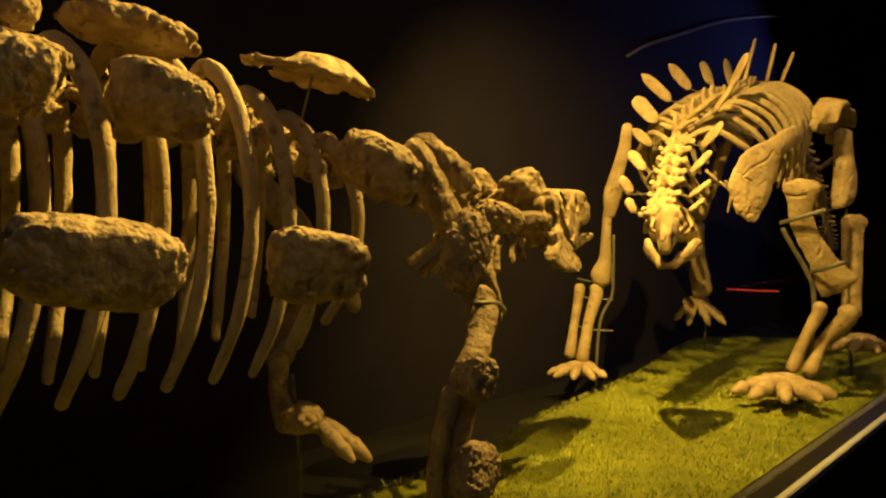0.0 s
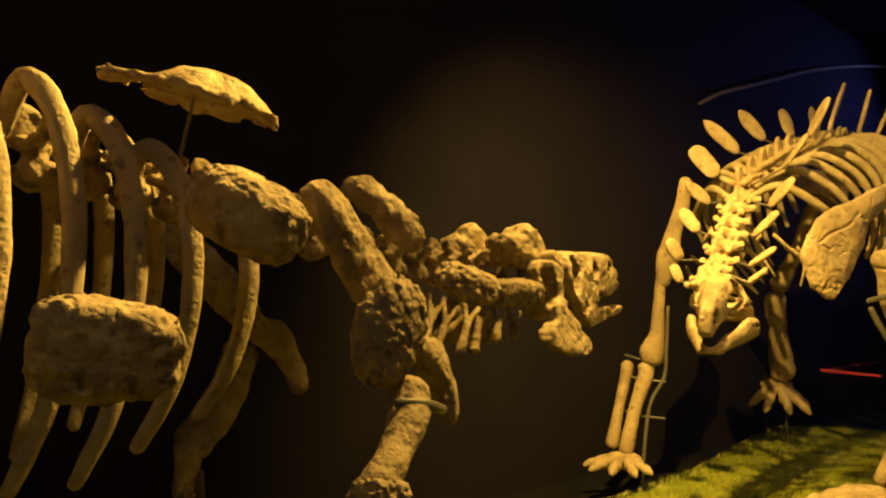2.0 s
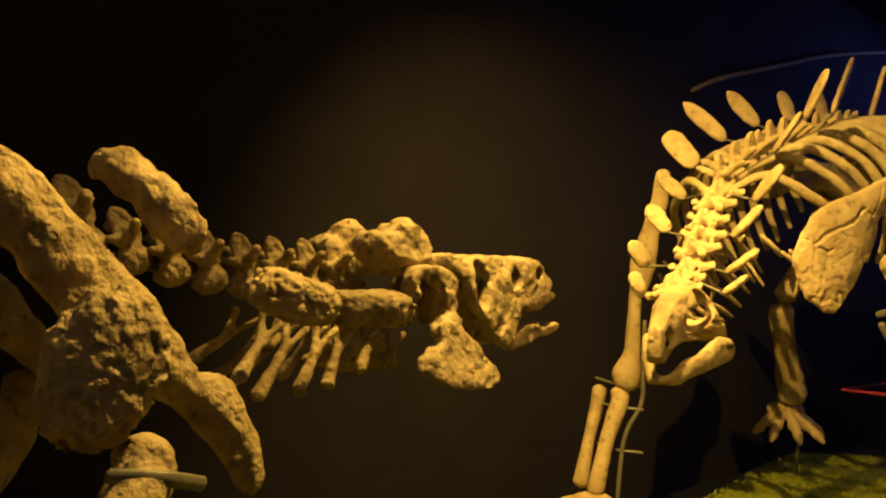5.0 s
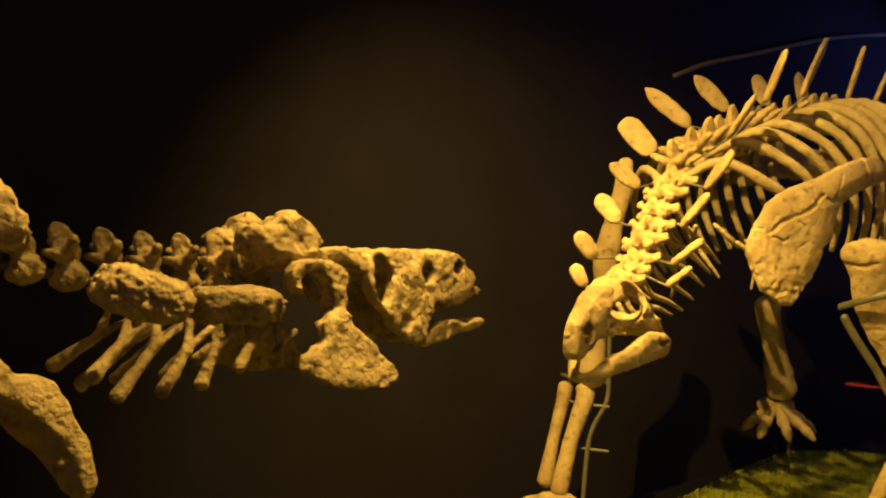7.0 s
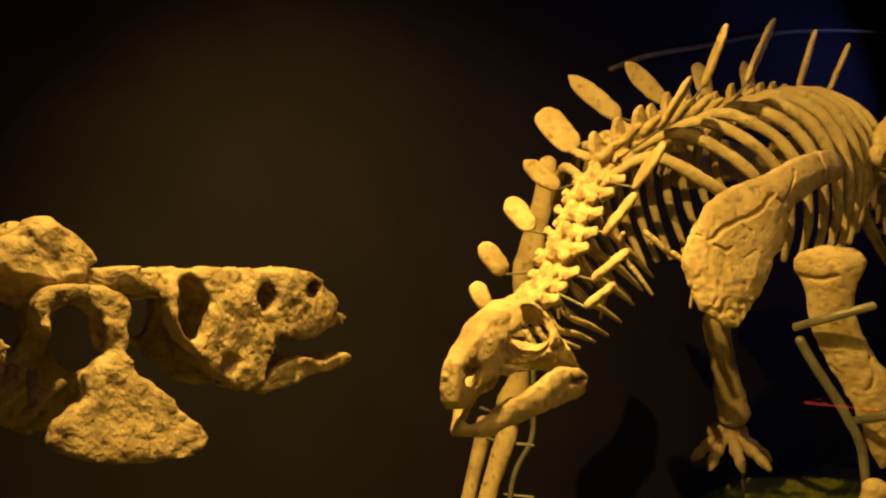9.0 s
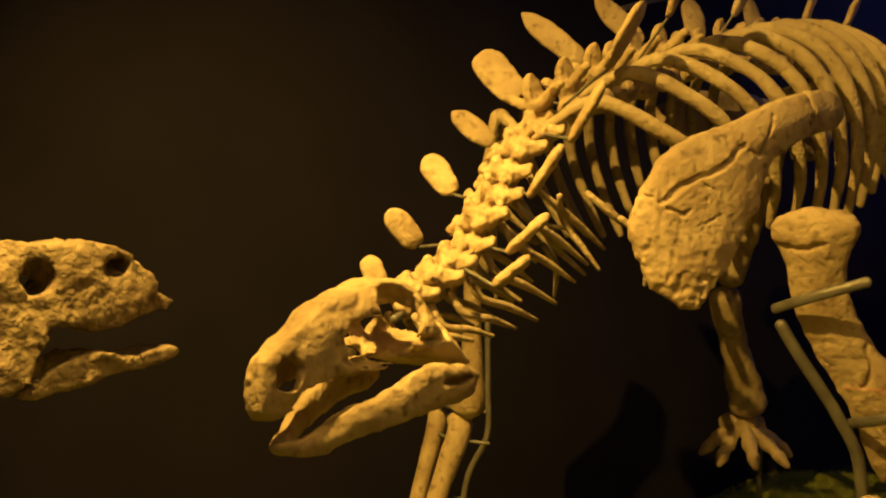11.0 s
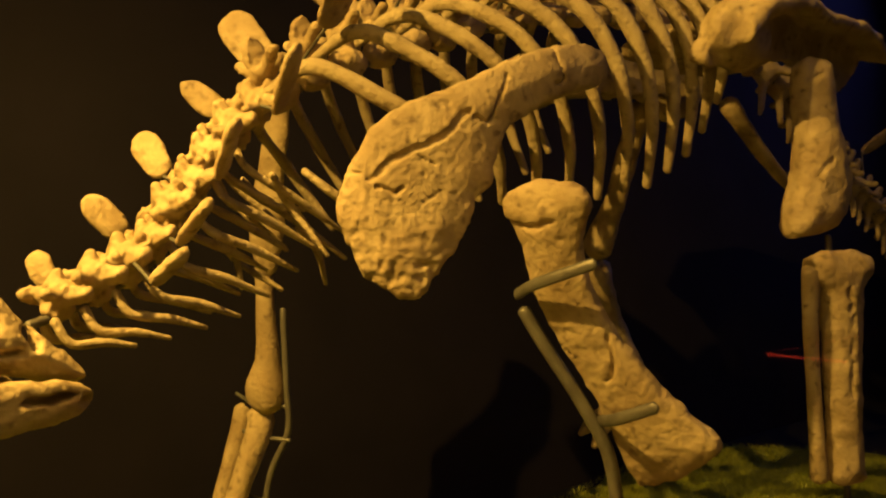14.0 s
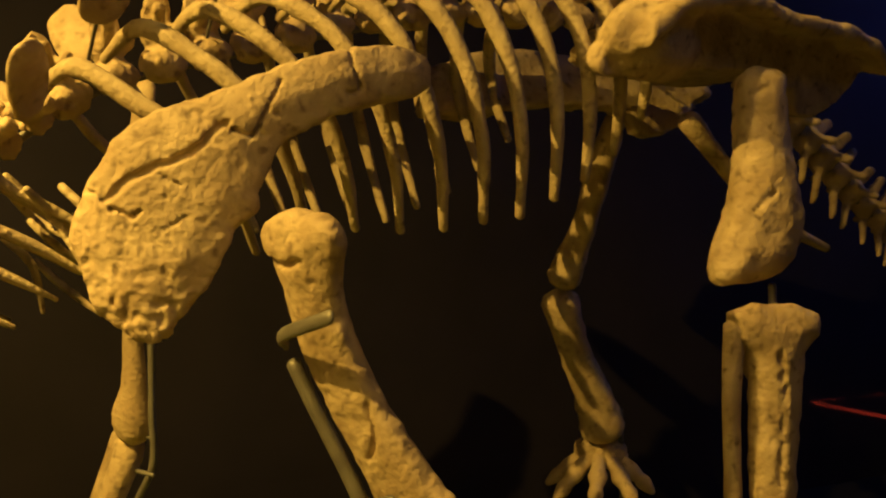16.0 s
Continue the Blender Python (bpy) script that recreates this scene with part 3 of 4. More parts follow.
plate("scapula", (4.13, 1.37, 1.70), (0.96, -0.28, 0), (0, 0, 1), SCAP, 0.026, BONE, steg, "broad cracked tan shoulder blade", h=0.004, rim=0.06, bend=0.6, rough=0.0013, cuts=CRACKS, seed=41, crumble=0.008)
stick("scapula", [(4.26, 2.09, 2.03), (4.255, 2.10, 1.92), (4.25, 2.14, 1.78), (4.25, 2.17, 1.66), (4.255, 2.185, 1.56)], [0.028, 0.034, 0.038, 0.05, 0.03], BONE, steg, "", k=7, seg=14, flat=0.5, side=(0.8, 0.6, 0), rough=0.1, seed=42)

# fore limbs
HUM = [(-0.082, -0.02), (-0.055, 0.016), (0.012, 0.028), (0.075, 0.012), (0.094, -0.022), (0.068, -0.058), (0.046, -0.115), (0.05, -0.19), (0.076, -0.265), (0.112, -0.335), (0.157, -0.405),
       (0.22, -0.458), (0.222, -0.487), (0.16, -0.538), (0.062, -0.582), (0.04, -0.555), (0.026, -0.46), (-0.002, -0.37), (-0.042, -0.27), (-0.064, -0.175), (-0.058, -0.09)]
plate("humerus", (4.315, 1.22, 1.70), (0.32, -0.95, 0), (-0.3, 0, 0.95), HUM, 0.032, BONE, steg, "stout tan upper arm bone with hairline cracks", h=0.0045, rim=0.055, rough=0.0018,
      cuts=[([(-0.07, -0.045), (-0.03, -0.055), (0.02, -0.045)], 0.006), ([(0.065, -0.27), (0.07, -0.33), (0.05, -0.35)], 0.003), ([(-0.03, -0.29), (0.0, -0.31)], 0.002)], seed=43)
stick("humerus", [(4.25, 2.19, 1.66), (4.255, 2.2, 1.58), (4.262, 2.21, 1.45), (4.268, 2.22, 1.32), (4.27, 2.24, 1.24), (4.272, 2.245, 1.20)],
      [0.012, 0.024, 0.027, 0.036, 0.058, 0.052], BONE, steg, "", k=6, seg=14, flat=0.8, side=(1, 0.5, 0), rough=0.08, seed=44)
ARM_BONES = [("radius", [(4.27, 2.375, 1.165), (4.255, 2.37, 1.12), (4.20, 2.37, 0.96), (4.155, 2.37, 0.80)], [0.03, 0.028, 0.024, 0.033]),
         ("ulna", [(4.27, 2.275, 1.165), (4.26, 2.27, 1.12), (4.20, 2.285, 0.96), (4.145, 2.29, 0.785)], [0.038, 0.036, 0.03, 0.034]),
         ("radius", [(4.43, 1.15, 1.115), (4.43, 1.165, 1.07), (4.42, 1.22, 0.95), (4.43, 1.28, 0.80)], [0.034, 0.032, 0.027, 0.034]),
         ("ulna", [(4.50, 1.04, 1.09), (4.50, 1.06, 1.04), (4.51, 1.16, 0.93), (4.44, 1.20, 0.79)], [0.05, 0.045, 0.032, 0.038])]
for i, (n, p, r) in enumerate(ARM_BONES):
    stick(n, p, r, BONE, steg, "", k=6, seg=14, rough=0.07, seed=50 + i)


def foot(c, yaw, parent, toes, size=1.0, seed=1, splay=70, droop=0.0):
    """A hand or foot: a wrist mass with spread toes that end in blunt claws."""
    c = np.array(c, float)
    wrist = boulder("foot", c + (0, 0, 0.035 * size), (0.1 * size, 0.14 * size, 0.07 * size), (0, 0, yaw), BONE, parent, "", power=2.4, rough=0.12, seed=seed)
    for i in range(toes):
        a = radians(yaw + (i - (toes - 1) / 2) * splay / max(1, toes - 1))
        d = np.array((math.cos(a), math.sin(a), -droop))
        d /= np.linalg.norm(d)
        l = size * (0.16 if 0 < i < toes - 1 else 0.13)
        s0 = c + d * 0.03 * size + (0, 0, 0.04 * size)
        pts = [s0, s0 + d * l * 0.3 + (0, 0, 0.004), s0 + d * l * 0.48 + (0, 0, -0.004), s0 + d * l * 0.66 + (0, 0, -0.008), s0 + d * l * 0.8 + (0, 0, -0.014), s0 + d * l + (0, 0, -0.024)]
        rr = [x * size for x in (0.024, 0.019, 0.023, 0.017, 0.02, 0.009)]
        stick("toe", [tuple(p) for p in pts], rr, BONE, wrist, "", k=5, seg=10, rough=0.1, seed=seed + i)
    return wrist


foot((4.14, 2.30, 0.695), 200, steg, 5, 1.15, 60, 110)
foot((4.33, 1.3, 0.672), 200, steg, 5, 1.75, 70, 105)

# hip and hind limbs
ILIUM = rounded([(-0.155, -0.065), (-0.10, 0.025), (0.0, 0.09), (0.2, 0.126), (0.38, 0.11), (0.6, 0.126), (0.70, 0.108), (0.82, 0.07), (0.76, 0.015), (0.66, -0.085), (0.53, -0.105), (0.5, -0.03),
                 (0.3, -0.023), (0.1, -0.05), (-0.04, -0.07), (-0.13, -0.09)])


def ilium(o, lean, h, seed, label=""):
    """A hip bone: a thin side wall under an overhanging crest, swelling to a round lobe in front."""
    u, v = (1, 0.13 * lean, 0), (0, -0.25 * lean, 1)

    def f(P):
        a, b, c = local(P, o, u, v)
        c = c * lean
        d = polygon(a, b, ILIUM)
        g = np.maximum(d, np.abs(c) - 0.024)
        top = np.interp(a, [-0.1, 0.0, 0.2, 0.38, 0.6, 0.70, 0.82], [0.0, 0.075, 0.11, 0.092, 0.106, 0.092, 0.05])
        ledge = np.sqrt((np.clip(np.abs(c - 0.035) - 0.045, 0, 1)) ** 2 + (b - top) ** 2) - np.interp(a, [-0.1, 0.1, 1.0], [0.028, 0.022, 0.016])
        g = smin(g, np.maximum(ledge, np.maximum(-0.1 - a, a - 0.82)), 0.02)
        Q = np.stack([a, b, c], 1)
        g = smin(g, ellipsoid(Q, (-0.01, 0.0, 0.025), (0.13, 0.08, 0.055)), 0.025)
        return g + 0.004 * fbm(P, 22, seed) + 0.0015 * fbm(P, 80, seed + 4, 2)

    y = sorted((o[1] - 0.16 * lean, o[1] + 0.3 * lean))
    solid("ilium", f, (o[0] - 0.2, y[0], o[2] - 0.15), (o[0] + 1.08, y[1], o[2] + 0.17), h, BONE, steg, label)


ilium((5.1, 1.34, 2.1), 1, 0.0075, 80, "wide tan hip bone roofing the hind legs")
ilium((5.1, 2.06, 2.1), -1, 0.013, 81)
boulder("sacrum", (5.5, 1.70, 2.17), (0.5, 0.45, 0.09), (0, 4, 0), BONE, steg, "rough fused hip vertebrae", power=2.6, rough=0.2, seed=82)
stick("ischium", [(5.5, 1.62, 2.0), (5.68, 1.62, 1.85), (5.9, 1.64, 1.74), (6.1, 1.66, 1.68)], [0.03, 0.022, 0.018, 0.012], BONE, steg, "", k=6, seg=10, rough=0.08, seed=83)
FEMUR = [(-0.108, 0.189), (-0.073, 0.214), (-0.015, 0.208), (-0.004, 0.183), (-0.003, 0.09), (0.012, -0.01), (0.03, -0.1), (0.018, -0.172), (-0.045, -0.236), (-0.11, -0.245), (-0.172, -0.255), (-0.176, -0.2),
         (-0.152, -0.14), (-0.123, -0.06), (-0.109, 0.08)]
TIBIA = [(-0.13, 0.063), (0.055, 0.063), (0.06, 0.005), (0.035, -0.018), (0.022, -0.05), (0.012, -0.25), (0.01, -0.47), (0.024, -0.52), (-0.08, -0.52), (-0.07, -0.45), (-0.074, -0.2), (-0.085, -0.05), (-0.13, 0.0)]
plate("femur", (5.425, 1.26, 1.85), (1, -0.3, 0), (0, 0.06, 1), FEMUR, 0.055, BONE, steg, "tall straight tan thigh bone", h=0.007, rim=0.05, rough=0.003, cuts=[([(-0.09, 0.15), (-0.06, 0.165)], 0.004), ([(-0.11, -0.1), (-0.06, -0.06)], 0.004)], seed=85)
stick("femur", [(5.62, 2.04, 2.06), (5.61, 2.08, 1.95), (5.59, 2.14, 1.75), (5.57, 2.22, 1.57)], [0.035, 0.04, 0.038, 0.055], BONE, steg, "", k=7, seg=14, rough=0.1, seed=86)
plate("tibia", (5.37, 1.2, 1.5), (1, -0.3, 0), (0, 0, 1), TIBIA, 0.05, BONE, steg, "", h=0.007, rim=0.05, rough=0.003, cuts=[([(-0.05, -0.02), (-0.035, -0.1), (-0.04, -0.3)], 0.004)], seed=87)
stick("fibula", [(5.255, 1.235, 1.52), (5.25, 1.24, 1.4), (5.262, 1.24, 1.15), (5.275, 1.24, 1.0)], [0.026, 0.02, 0.018, 0.024], BONE, steg, "", k=6, seg=10, rough=0.06, seed=88)
stick("tibia", [(5.57, 2.24, 1.5), (5.66, 2.26, 1.32), (5.76, 2.28, 1.15), (5.8, 2.28, 1.06)], [0.06, 0.052, 0.068, 0.074], BONE, steg, "", k=7, seg=14, rough=0.14, seed=89)
foot((5.83, 2.33, 0.93), 225, steg, 5, 1.3, 90, 150, 0.55)
foot((5.42, 1.2, 0.78), 200, steg, 4, 1.5, 95, 80)

# steel mount
stick("clamp_band", [(4.335, 1.315, 1.515), (4.295, 1.22, 1.54), (4.325, 1.11, 1.575)], [0.011] * 3, STEEL, steg, "flat grey steel band round the arm", k=4, seg=8, flat=0.45, side=(1, 0, 0))
stick("clamp_band", [(4.43, 1.20, 1.278), (4.38, 1.12, 1.30), (4.39, 1.04, 1.33)], [0.011] * 3, STEEL, steg, "", k=4, seg=8, flat=0.45, side=(1, 0, 0))
stick("arm_rod", [(4.345, 1.306, 1.485), (4.37, 1.28, 1.42), (4.42, 1.22, 1.29), (4.45, 1.19, 1.18), (4.47, 1.2, 0.95), (4.45, 1.25, Z)], [0.013] * 6, STEEL, steg, "bent grey steel support rod", k=6, seg=8)
stick("arm_rod", [(4.30, 2.185, 1.45), (4.305, 2.19, 1.25), (4.31, 2.2, 1.12), (4.27, 2.25, 0.97), (4.24, 2.26, Z)], [0.009] * 5, STEEL, steg, "", k=6, seg=8)
for za, ya in ((1.19, 2.28), (1.1, 2.3), (0.93, 2.3)):
    stick("clamp_band", [(4.31, 2.19, za), (4.255, ya, za + 0.005), (4.25, 2.38, za + 0.02)], [0.006] * 3, STEEL, steg, "", k=3, seg=6)
stick("leg_rod", [(5.40, 1.27, 1.6), (5.42, 1.26, 1.2), (5.44, 1.24, Z)], [0.009] * 3, STEEL, steg, "", k=3, seg=8)
stick("leg_rod", [(5.86, 2.27, 1.12), (5.88, 2.28, 0.9), (5.9, 2.3, Z)], [0.009] * 3, STEEL, steg, "", k=3, seg=8)
# breast bones and small rods behind the neck
rng = random.Random(7)
for i in range(12):
    x, y, z = rng.uniform(3.95, 4.2), rng.uniform(1.5, 1.95), rng.uniform(1.6, 1.85)
    stick("breast_rib", [(x, y, z), (x + 0.05, y + rng.uniform(-0.04, 0.04), z - 0.05), (x + rng.uniform(0.06, 0.14), y + rng.uniform(-0.08, 0.08), z - rng.uniform(0.06, 0.16))], [0.007, 0.009, 0.005],
          RIBM, steg, "", k=3, seg=6, rough=0.1, seed=i)

# ---- the armoured dinosaur skeleton ----
YA = 1.72
anky = thing("ankylosaur_skeleton", (1.3, YA, Z), "mounted armoured dinosaur skeleton with rugged bone blocks, on turf", "skeleton")
AX, AU, AV = (2.5, 1.74, 1.38), (1, 0, 0), (0, 0, 1)
FRONT = rounded([(0.238, 0.251), (0.331, 0.253), (0.479, 0.258), (0.562, 0.258), (0.614, 0.238), (0.648, 0.195), (0.683, 0.155), (0.615, 0.144), (0.547, 0.12), (0.516, 0.132), (0.481, 0.144), (0.461, 0.116),
                 (0.439, 0.038), (0.376, 0.044), (0.325, 0.082), (0.277, 0.124), (0.24, 0.157), (0.23, 0.202)])
BAR = [(0.0, 0.245), (0.26, 0.252), (0.26, 0.215), (0.139, 0.215), (0.0, 0.2)]
COL = rounded([(0.0, 0.213), (0.094, 0.225), (0.15, 0.205), (0.153, 0.153), (0.143, 0.099), (0.2, 0.065), (0.235, 0.03), (0.276, -0.013), (0.272, -0.035), (0.195, -0.042), (0.124, -0.037), (0.051, -0.016),
               (0.018, 0.002), (0.043, 0.032), (0.077, 0.063), (0.076, 0.104), (0.026, 0.146)])
HORN = rounded([(-0.04, 0.225), (-0.062, 0.262), (-0.05, 0.285), (-0.015, 0.288), (0.018, 0.318), (0.06, 0.318), (0.1, 0.29), (0.118, 0.25), (0.105, 0.215), (0.05, 0.2), (-0.01, 0.205)])
AJAW = rounded([(0.42, 0.03), (0.455, 0.062), (0.541, 0.094), (0.598, 0.077), (0.656, 0.094), (0.69, 0.086), (0.68, 0.07), (0.566, 0.05), (0.495, 0.032)])


def half_width(a):
    return np.interp(a, [-0.13, 0.05, 0.25, 0.45, 0.6, 0.69], [0.17, 0.19, 0.145, 0.085, 0.05, 0.018])


def anky_skull(P):
    a, b, c = local(P, AX, AU, AV)
    c = np.abs(c)
    hw = half_width(a)
    d = polygon(a, b, FRONT)
    f = np.maximum(d, c - hw * np.interp(b, [0.03, 0.2, 0.26], [1.08, 1, 0.8]))
    f = np.maximum(f, -np.maximum(np.maximum(c - hw + 0.035, b - 0.205), -(a - 0.1)))
    f = np.minimum(f, np.maximum(polygon(a, b, BAR), c - 0.75 * hw))
    flare = np.interp(b, [-0.04, 0.08, 0.2], [0.055, 0.02, 0.0])
    f = smin(f, np.maximum(polygon(a, b, COL), np.abs(c - hw * 0.95 - flare) - 0.022), 0.012)
    Q = np.stack([a, b, c], 1)
    for (x, y), (rx, ry), dep in (((0.285, 0.185), (0.036, 0.055), 0.14), ((0.455, 0.205), (0.028, 0.028), 0.09), ((0.578, 0.222), (0.024, 0.018), 0.05), ((0.07, 0.145), (0.04, 0.055), 0.075), ((0.36, 0.09), (0.03, 0.02), 0.02)):
        f = np.maximum(f, -ellipsoid(Q, (x, y, float(half_width(x)) + 0.008), (rx, ry, dep)))
    return f + 0.006 * fbm(P, 28, 21) + 0.003 * fbm(P, 75, 22, 2)


def anky_horn(P):
    a, b, c = local(P, AX, AU, AV)
    d = polygon(a - np.where(c < 0, 0.03, 0.0), b, HORN)
    f = np.maximum(d, np.abs(np.abs(c) - 0.11) - 0.055 * (0.4 + 0.6 * np.sqrt(np.clip(-d / 0.03, 0, 1))))
    return f + 0.012 * fbm(P, 26, 23) + 0.004 * fbm(P, 70, 24, 2)


def anky_jaw(P):
    a, b, c = local(P, AX, AU, AV)
    mid = half_width(a) * 0.75
    d = polygon(a, b, AJAW)
    return np.maximum(d, np.abs(np.abs(c) - mid) - 0.016) + 0.004 * fbm(P, 35, 25) + 0.002 * fbm(P, 90, 26, 2)


solid("skull", anky_skull, (2.46, 1.44, 1.31), (3.22, 2.04, 1.67), 0.0062, ROCK, anky, "rugged wedge-shaped skull with flaring cheek plates")
for y0, y1 in ((1.50, 1.72), (1.76, 1.98)):
    solid("horn", anky_horn, (2.40, y0, 1.55), (2.68, y1, 1.73), 0.0052, ROCK, anky, "lumpy horn at the back of the skull")
solid("lower_jaw", anky_jaw, (2.88, 1.58, 1.38), (3.22, 1.90, 1.50), 0.0055, ROCK, anky, "short lower jaw hanging open")

ASP = spline([(0.3, YA, 1.70), (0.8, YA, 1.72), (1.3, YA, 1.70), (1.7, YA, 1.64), (1.93, YA, 1.60), (2.1, 1.70, 1.56), (2.3, 1.70, 1.545), (2.52, 1.72, 1.55)], 12)
AL = np.r_[0, np.cumsum(np.linalg.norm(np.diff(ASP, axis=0), axis=1))]
ANKV = BACKV.copy()
ANKV.materials[0] = ROCK
s = 0.05
while s < AL[-1] - 0.02:
    c = np.array([np.interp(s, AL, ASP[:, k]) for k in range(3)])
    neck = c[0] > 1.95
    t = np.array([np.interp(s + 0.02, AL, ASP[:, k]) - np.interp(s - 0.02, AL, ASP[:, k]) for k in range(3)])
    put("vertebra", ANKV, anky, "", Matrix.Translation(c) @ Matrix.Rotation(math.pi - math.atan2(t[2], t[0]) * -1, 4, "Y") @ Matrix.Rotation(math.pi, 4, "X") @ Matrix.Scale(0.8 if neck else 1.0, 4))
    s += 0.074 if neck else 0.092
stick("spine_rod", [tuple(ASP[i]) for i in range(0, len(ASP), 8)], [0.009] * len(range(0, len(ASP), 8)), STEEL, anky, "dark steel rod threaded through the backbone", k=3, seg=8)

for i, x in enumerate((0.50, 0.62, 0.74, 0.87, 0.99, 1.10, 1.22, 1.33, 1.44, 1.56)):
    top = 1.85 - 0.045 * max(0, i - 6)
    low = 1.16 + 0.05 * max(0, i - 7)
    tall = top - low
    pts = [(x - 0.03, YA - 0.05, top - 0.08), (x - 0.02, YA - 0.11, top), (x + 0.02, YA - 0.155, top - 0.08 * tall), (x + 0.045, YA - 0.185, top - 0.3 * tall),
           (x + 0.045, YA - 0.19, top - 0.55 * tall), (x + 0.02, YA - 0.175, top - 0.8 * tall), (x - 0.02, YA - 0.14, low)]
    for sd in (0, 1):
        q = [mirror(p, YA) for p in pts] if sd else pts
        stick("rib", q, [0.018, 0.021, 0.022, 0.021, 0.02, 0.019, 0.015], RIBM, anky, "", k=7, seg=10, flat=0.65, side=(0, 1, 0.3), rough=0.1, seed=100 + i)

BLOCKS = [((0.97, 1.425, 1.735), (0.22, 0.15, 0.15), (10, 12, -25), 3.0), ((0.975, 1.56, 1.89), (0.27, 0.16, 0.07), (-8, 8, -4), 2.6),
          ((1.22, 1.27, 1.425), (0.21, 0.13, 0.15), (8, 4, -22), 3.6), ((0.755, 1.30, 1.44), (0.26, 0.14, 0.15), (8, 5, -15), 3.4), ((1.475, 1.335, 1.635), (0.20, 0.14, 0.13), (12, 22, -25), 2.8),
          ((0.68, 1.47, 1.87), (0.13, 0.15, 0.10), (0, 10, 5), 2.6), ((0.76, 1.52, 1.80), (0.19, 0.12, 0.05), (-6, 8, 5), 2.6), ((0.67, 1.40, 1.745), (0.17, 0.12, 0.13), (10, 15, -10), 2.8),
          ((2.195, 1.50, 1.53), (0.165, 0.10, 0.085), (8, 14, -10), 2.8), ((2.37, 1.50, 1.51), (0.165, 0.09, 0.075), (8, 2, -8), 2.8)]
for i, (c, size, turn, pw) in enumerate(BLOCKS):
    boulder("armour_plate", c, size, turn, ROCK, anky, "", power=pw, rough=0.14, seed=120 + i * 7)
    if c[2] > 1.85:
        e = (c[0], c[1] + 0.06, 1.74)
        stick("plate_pin", [c, tuple((np.array(c) + e) / 2), e], [0.005] * 3, STEEL, anky, "", k=2, seg=6)

boulder("shoulder_armour", (1.795, 1.325, 1.435), (0.165, 0.075, 0.21), (0, 24, -8), ROCK, anky, "oval pitted pad of bone on the shoulder blade", power=2.4, rough=0.09, seed=118)


def saddle(c, size, turn, seed):
    """A thin domed plate that floats over the back on a pin."""
    R = np.array(Euler([radians(a) for a in turn]).to_matrix())
    c, (w, d) = np.array(c, float), size

    def f(P):
        a, b, z = ((P - c) @ R).T
        r = np.sqrt((a / w) ** 2 + (b / d) ** 2) - 1 + 0.12 * vnoise(P, 16, seed)
        top = 0.006 + 0.055 * np.clip(1 - ((a - 0.2 * w) / (0.8 * w)) ** 2 - (b / (0.95 * d)) ** 2, 0, 1) ** 0.8
        low = -0.009 + 0.018 * np.clip(1 - (a / w) ** 2 - (b / d) ** 2, 0, 1)
        return np.maximum(r * d * 0.7, np.maximum(z - top, low - z)) + 0.006 * fbm(P, 26, seed + 2) + 0.002 * fbm(P, 90, seed + 4, 2)

    e = np.array((w * 1.2, d * 1.4, 0.11))
    solid("armour_plate", f, c - e, c + e, 0.0058, ROCK, anky, "thin domed plate of bone over the back")
    stick("plate_pin", [tuple(c), tuple(c + (0, 0.03, -0.08)), tuple(c + (0, 0.06, -0.15))], [0.0035] * 3, STEEL, anky, "", k=2, seg=6)


saddle((1.50, 1.58, 1.866), (0.165, 0.095), (2, 10, -14), 119)

ASCAP = [(-0.041, 0.003), (0.01, 0.022), (0.065, -0.008), (0.1, -0.05), (0.163, -0.105), (0.225, -0.158), (0.28, -0.23), (0.306, -0.282), (0.366, -0.285), (0.406, -0.345), (0.45, -0.435), (0.446, -0.49), (0.405, -0.483),
         (0.376, -0.42), (0.315, -0.365), (0.254, -0.32), (0.166, -0.253), (0.085, -0.18), (0.027, -0.112), (-0.033, -0.039)]
plate("scapula", (1.66, 1.385, 1.7), (1, 0.12, 0), (0, 0, 1), ASCAP, 0.03, ROCK, anky, "long ochre shoulder blade sloping forward", h=0.005, rim=0.05, rough=0.0028, seed=140)
plate("scapula", (1.66, 2.055, 1.7), (1, -0.12, 0), (0, 0, 1), ASCAP, 0.03, ROCK, anky, "", h=0.009, rim=0.05, rough=0.003, seed=141)
ASPINE = [(-0.036, -0.012), (0.0, 0.008), (0.046, -0.02), (0.083, -0.062), (0.103, -0.12), (0.09, -0.16), (0.062, -0.145), (0.03, -0.1), (-0.012, -0.055)]
plate("shoulder_spine", (1.89, 1.54, 1.75), (1, -0.9, 0), (0, 0, 1), ASPINE, 0.034, ROCK, anky, "upright slab of bone armour above the neck", h=0.005, rim=0.03, rough=0.006, seed=142)
NRIB = [((2.25, 1.66, 1.465), (2.155, 1.60, 1.385)), ((2.31, 1.665, 1.455), (2.205, 1.615, 1.348)), ((2.361, 1.64, 1.452), (2.279, 1.595, 1.352)), ((2.421, 1.659, 1.446), (2.369, 1.627, 1.359)),
        ((2.491, 1.65, 1.442), (2.442, 1.616, 1.387)), ((2.56, 1.66, 1.44), (2.53, 1.63, 1.395))]


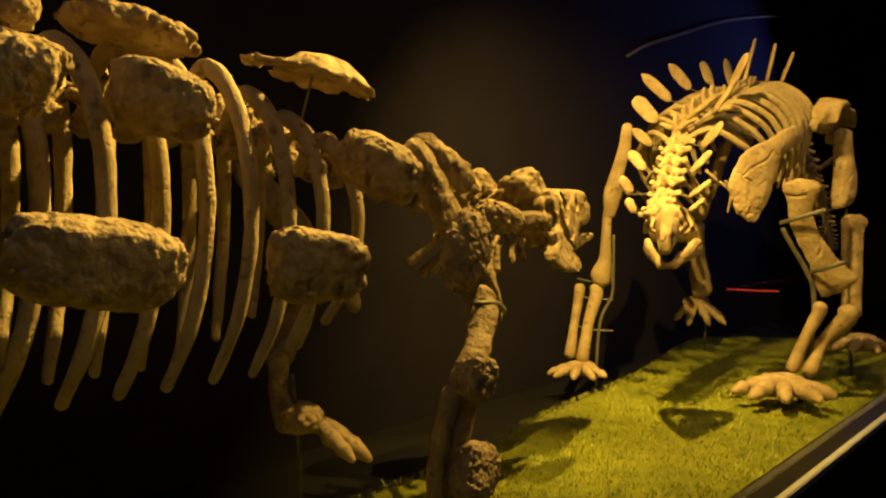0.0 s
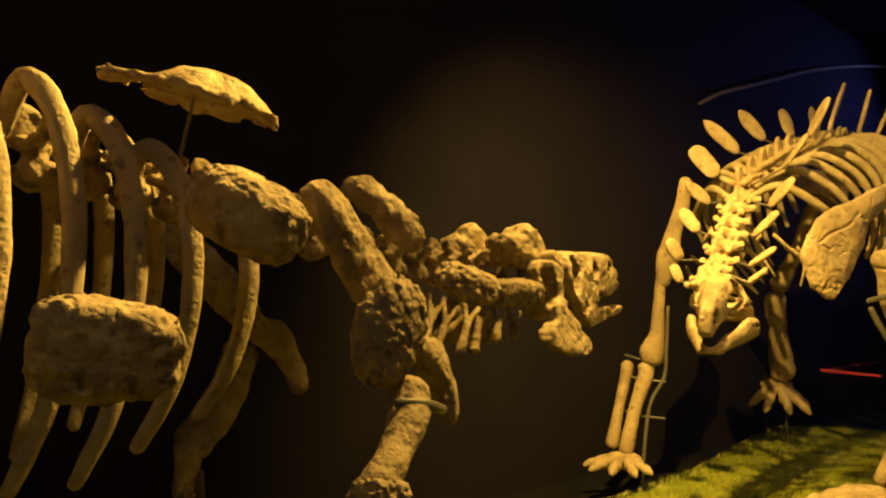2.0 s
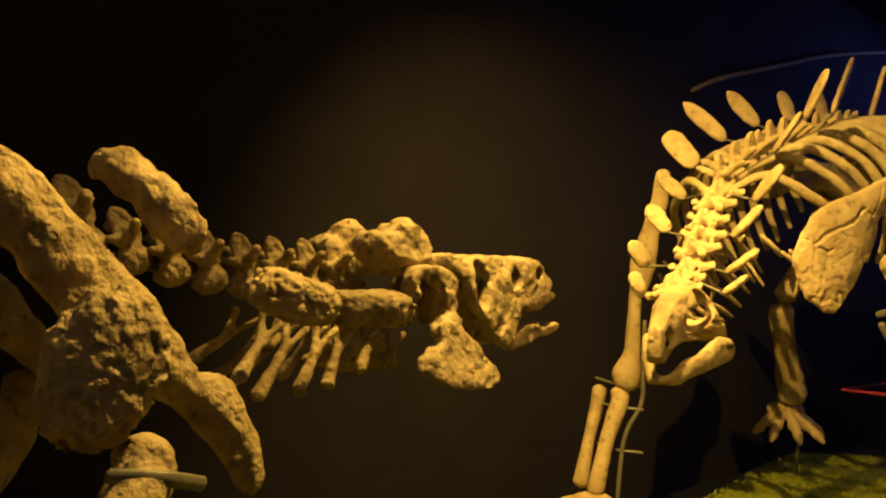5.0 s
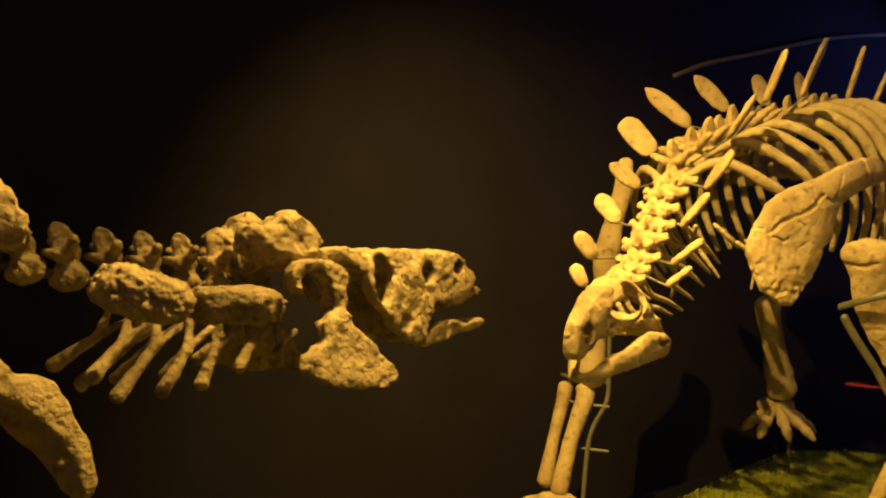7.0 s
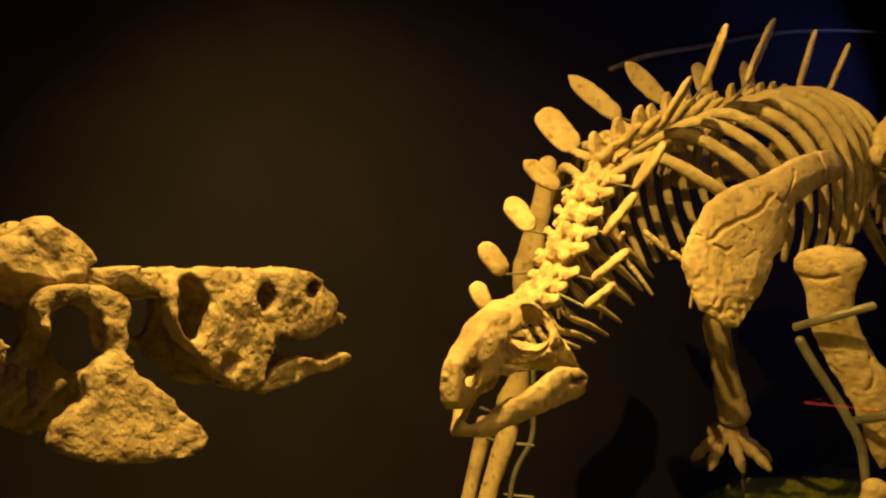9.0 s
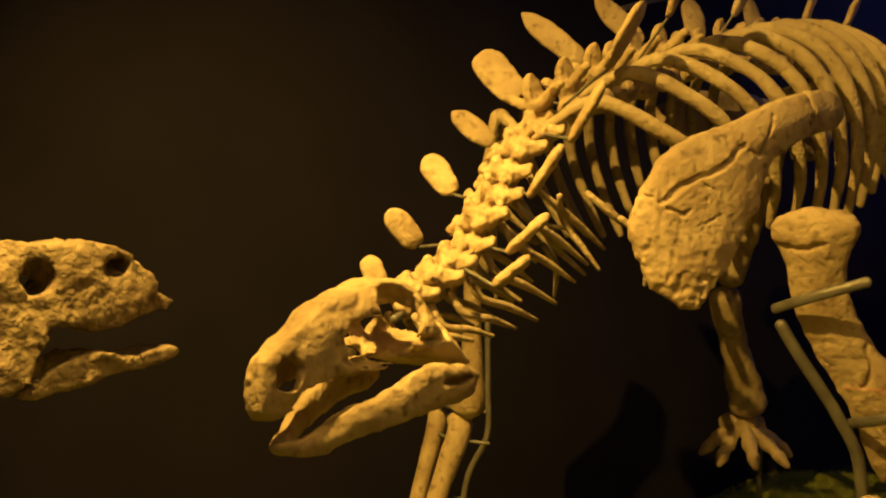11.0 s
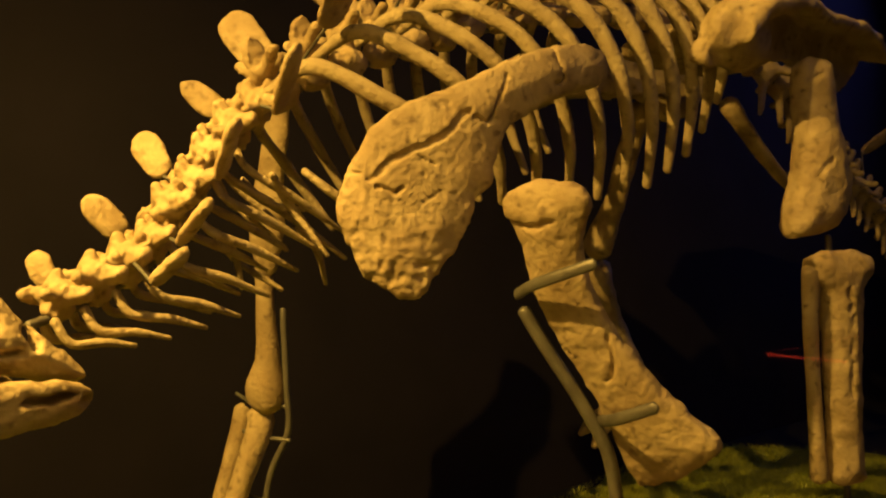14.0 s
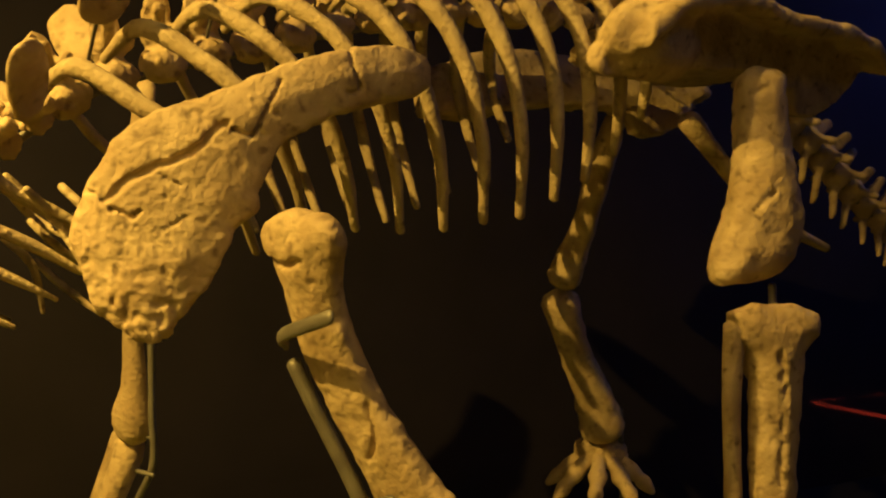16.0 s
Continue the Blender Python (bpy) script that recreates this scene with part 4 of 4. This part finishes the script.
def forked_rib(p, q, seed):
    """A short neck rib with a forked head, widening to its end."""
    p, q = np.array(p), np.array(q)
    k = p + 0.3 * (q - p)

    def f(P):
        d = smin(capsule(P, p + (-0.005, 0.02, 0.03), k, 0.008, 0.008), capsule(P, p + (0.032, 0.0, 0.012), k, 0.007, 0.008), 0.008)
        return smin(d, capsule(P, k, q, 0.0085, 0.0145), 0.006) + 0.002 * fbm(P, 60, seed, 2)

    solid("neck_rib", f, np.minimum(p, q) - 0.03, np.maximum(p, q) + (0.05, 0.05, 0.05), 0.004, ROCK, anky)


for i, (p, q) in enumerate(NRIB):
    forked_rib(p, q, 150 + i)
    forked_rib(mirror(p, 1.71), mirror(q, 1.71), 160 + i)
# near fore limb
stick("humerus", [(1.86, 1.335, 1.32), (1.84, 1.31, 1.27), (1.77, 1.27, 1.21), (1.70, 1.24, 1.16)], [0.04, 0.042, 0.034, 0.04], ROCK, anky, "", k=9, seg=22, rough=0.14, seed=160)
boulder("elbow_armour", (1.70, 1.235, 1.135), (0.11, 0.09, 0.11), (0, 20, 0), ROCK, anky, "", rough=0.14, seed=161)
stick("ulna", [(1.74, 1.28, 1.12), (1.71, 1.29, 1.0), (1.70, 1.3, 0.86), (1.71, 1.3, 0.76)], [0.042, 0.034, 0.032, 0.04], ROCK, anky, "", k=6, seg=12, rough=0.1, seed=162)
stick("radius", [(1.66, 1.27, 1.1), (1.63, 1.28, 1.0), (1.63, 1.3, 0.86), (1.66, 1.3, 0.76)], [0.026, 0.022, 0.022, 0.028], ROCK, anky, "", k=6, seg=12, rough=0.1, seed=163)
boulder("wrist_armour", (1.73, 1.26, 0.9), (0.17, 0.1, 0.15), (0, 15, 0), ROCK, anky, "", rough=0.15, seed=164)
stick("clamp_band", [(1.80, 1.30, 1.30), (1.86, 1.275, 1.295), (1.93, 1.30, 1.275)], [0.011] * 3, STEEL, anky, "pale steel strap round the upper arm", k=4, seg=8, flat=0.4, side=(0, 1, 0))
foot((1.72, 1.3, 0.66), 10, anky, 5, 1.1, 165, 100)
stick("humerus", [(1.95, 2.08, 1.33), (1.9, 2.08, 1.2), (1.8, 2.05, 1.1)], [0.05, 0.05, 0.05], ROCK, anky, "", k=6, seg=12, rough=0.12, seed=170)
stick("ulna", [(1.78, 2.03, 1.1), (1.76, 2.0, 1.0), (1.76, 1.97, 0.9)], [0.036, 0.03, 0.034], ROCK, anky, "", k=6, seg=12, rough=0.1, seed=171)
foot((1.80, 1.95, 0.88), -38, anky, 4, 1.25, 172, 70, 0.55)
stick("leg_rod", [(1.78, 1.97, 1.05), (1.8, 1.96, 0.8), (1.8, 1.95, Z - 0.05)], [0.009] * 3, STEEL, anky, "", k=3, seg=8)

# a thin rail high on the back wall
rail_2 = tagged(put("wall_rail", mesh_of("wall_rail", *sweep([(5.3, 2.6, 2.62), (5.6, 2.6, 2.74), (6.1, 2.6, 2.89), (6.9, 2.6, 3.13), (7.7, 2.6, 3.32), (8.6, 2.6, 3.5)], [0.012] * 6, k=8, seg=8), RIBM)), "thin curved tan rail fixed high on the dark back wall", "rail")
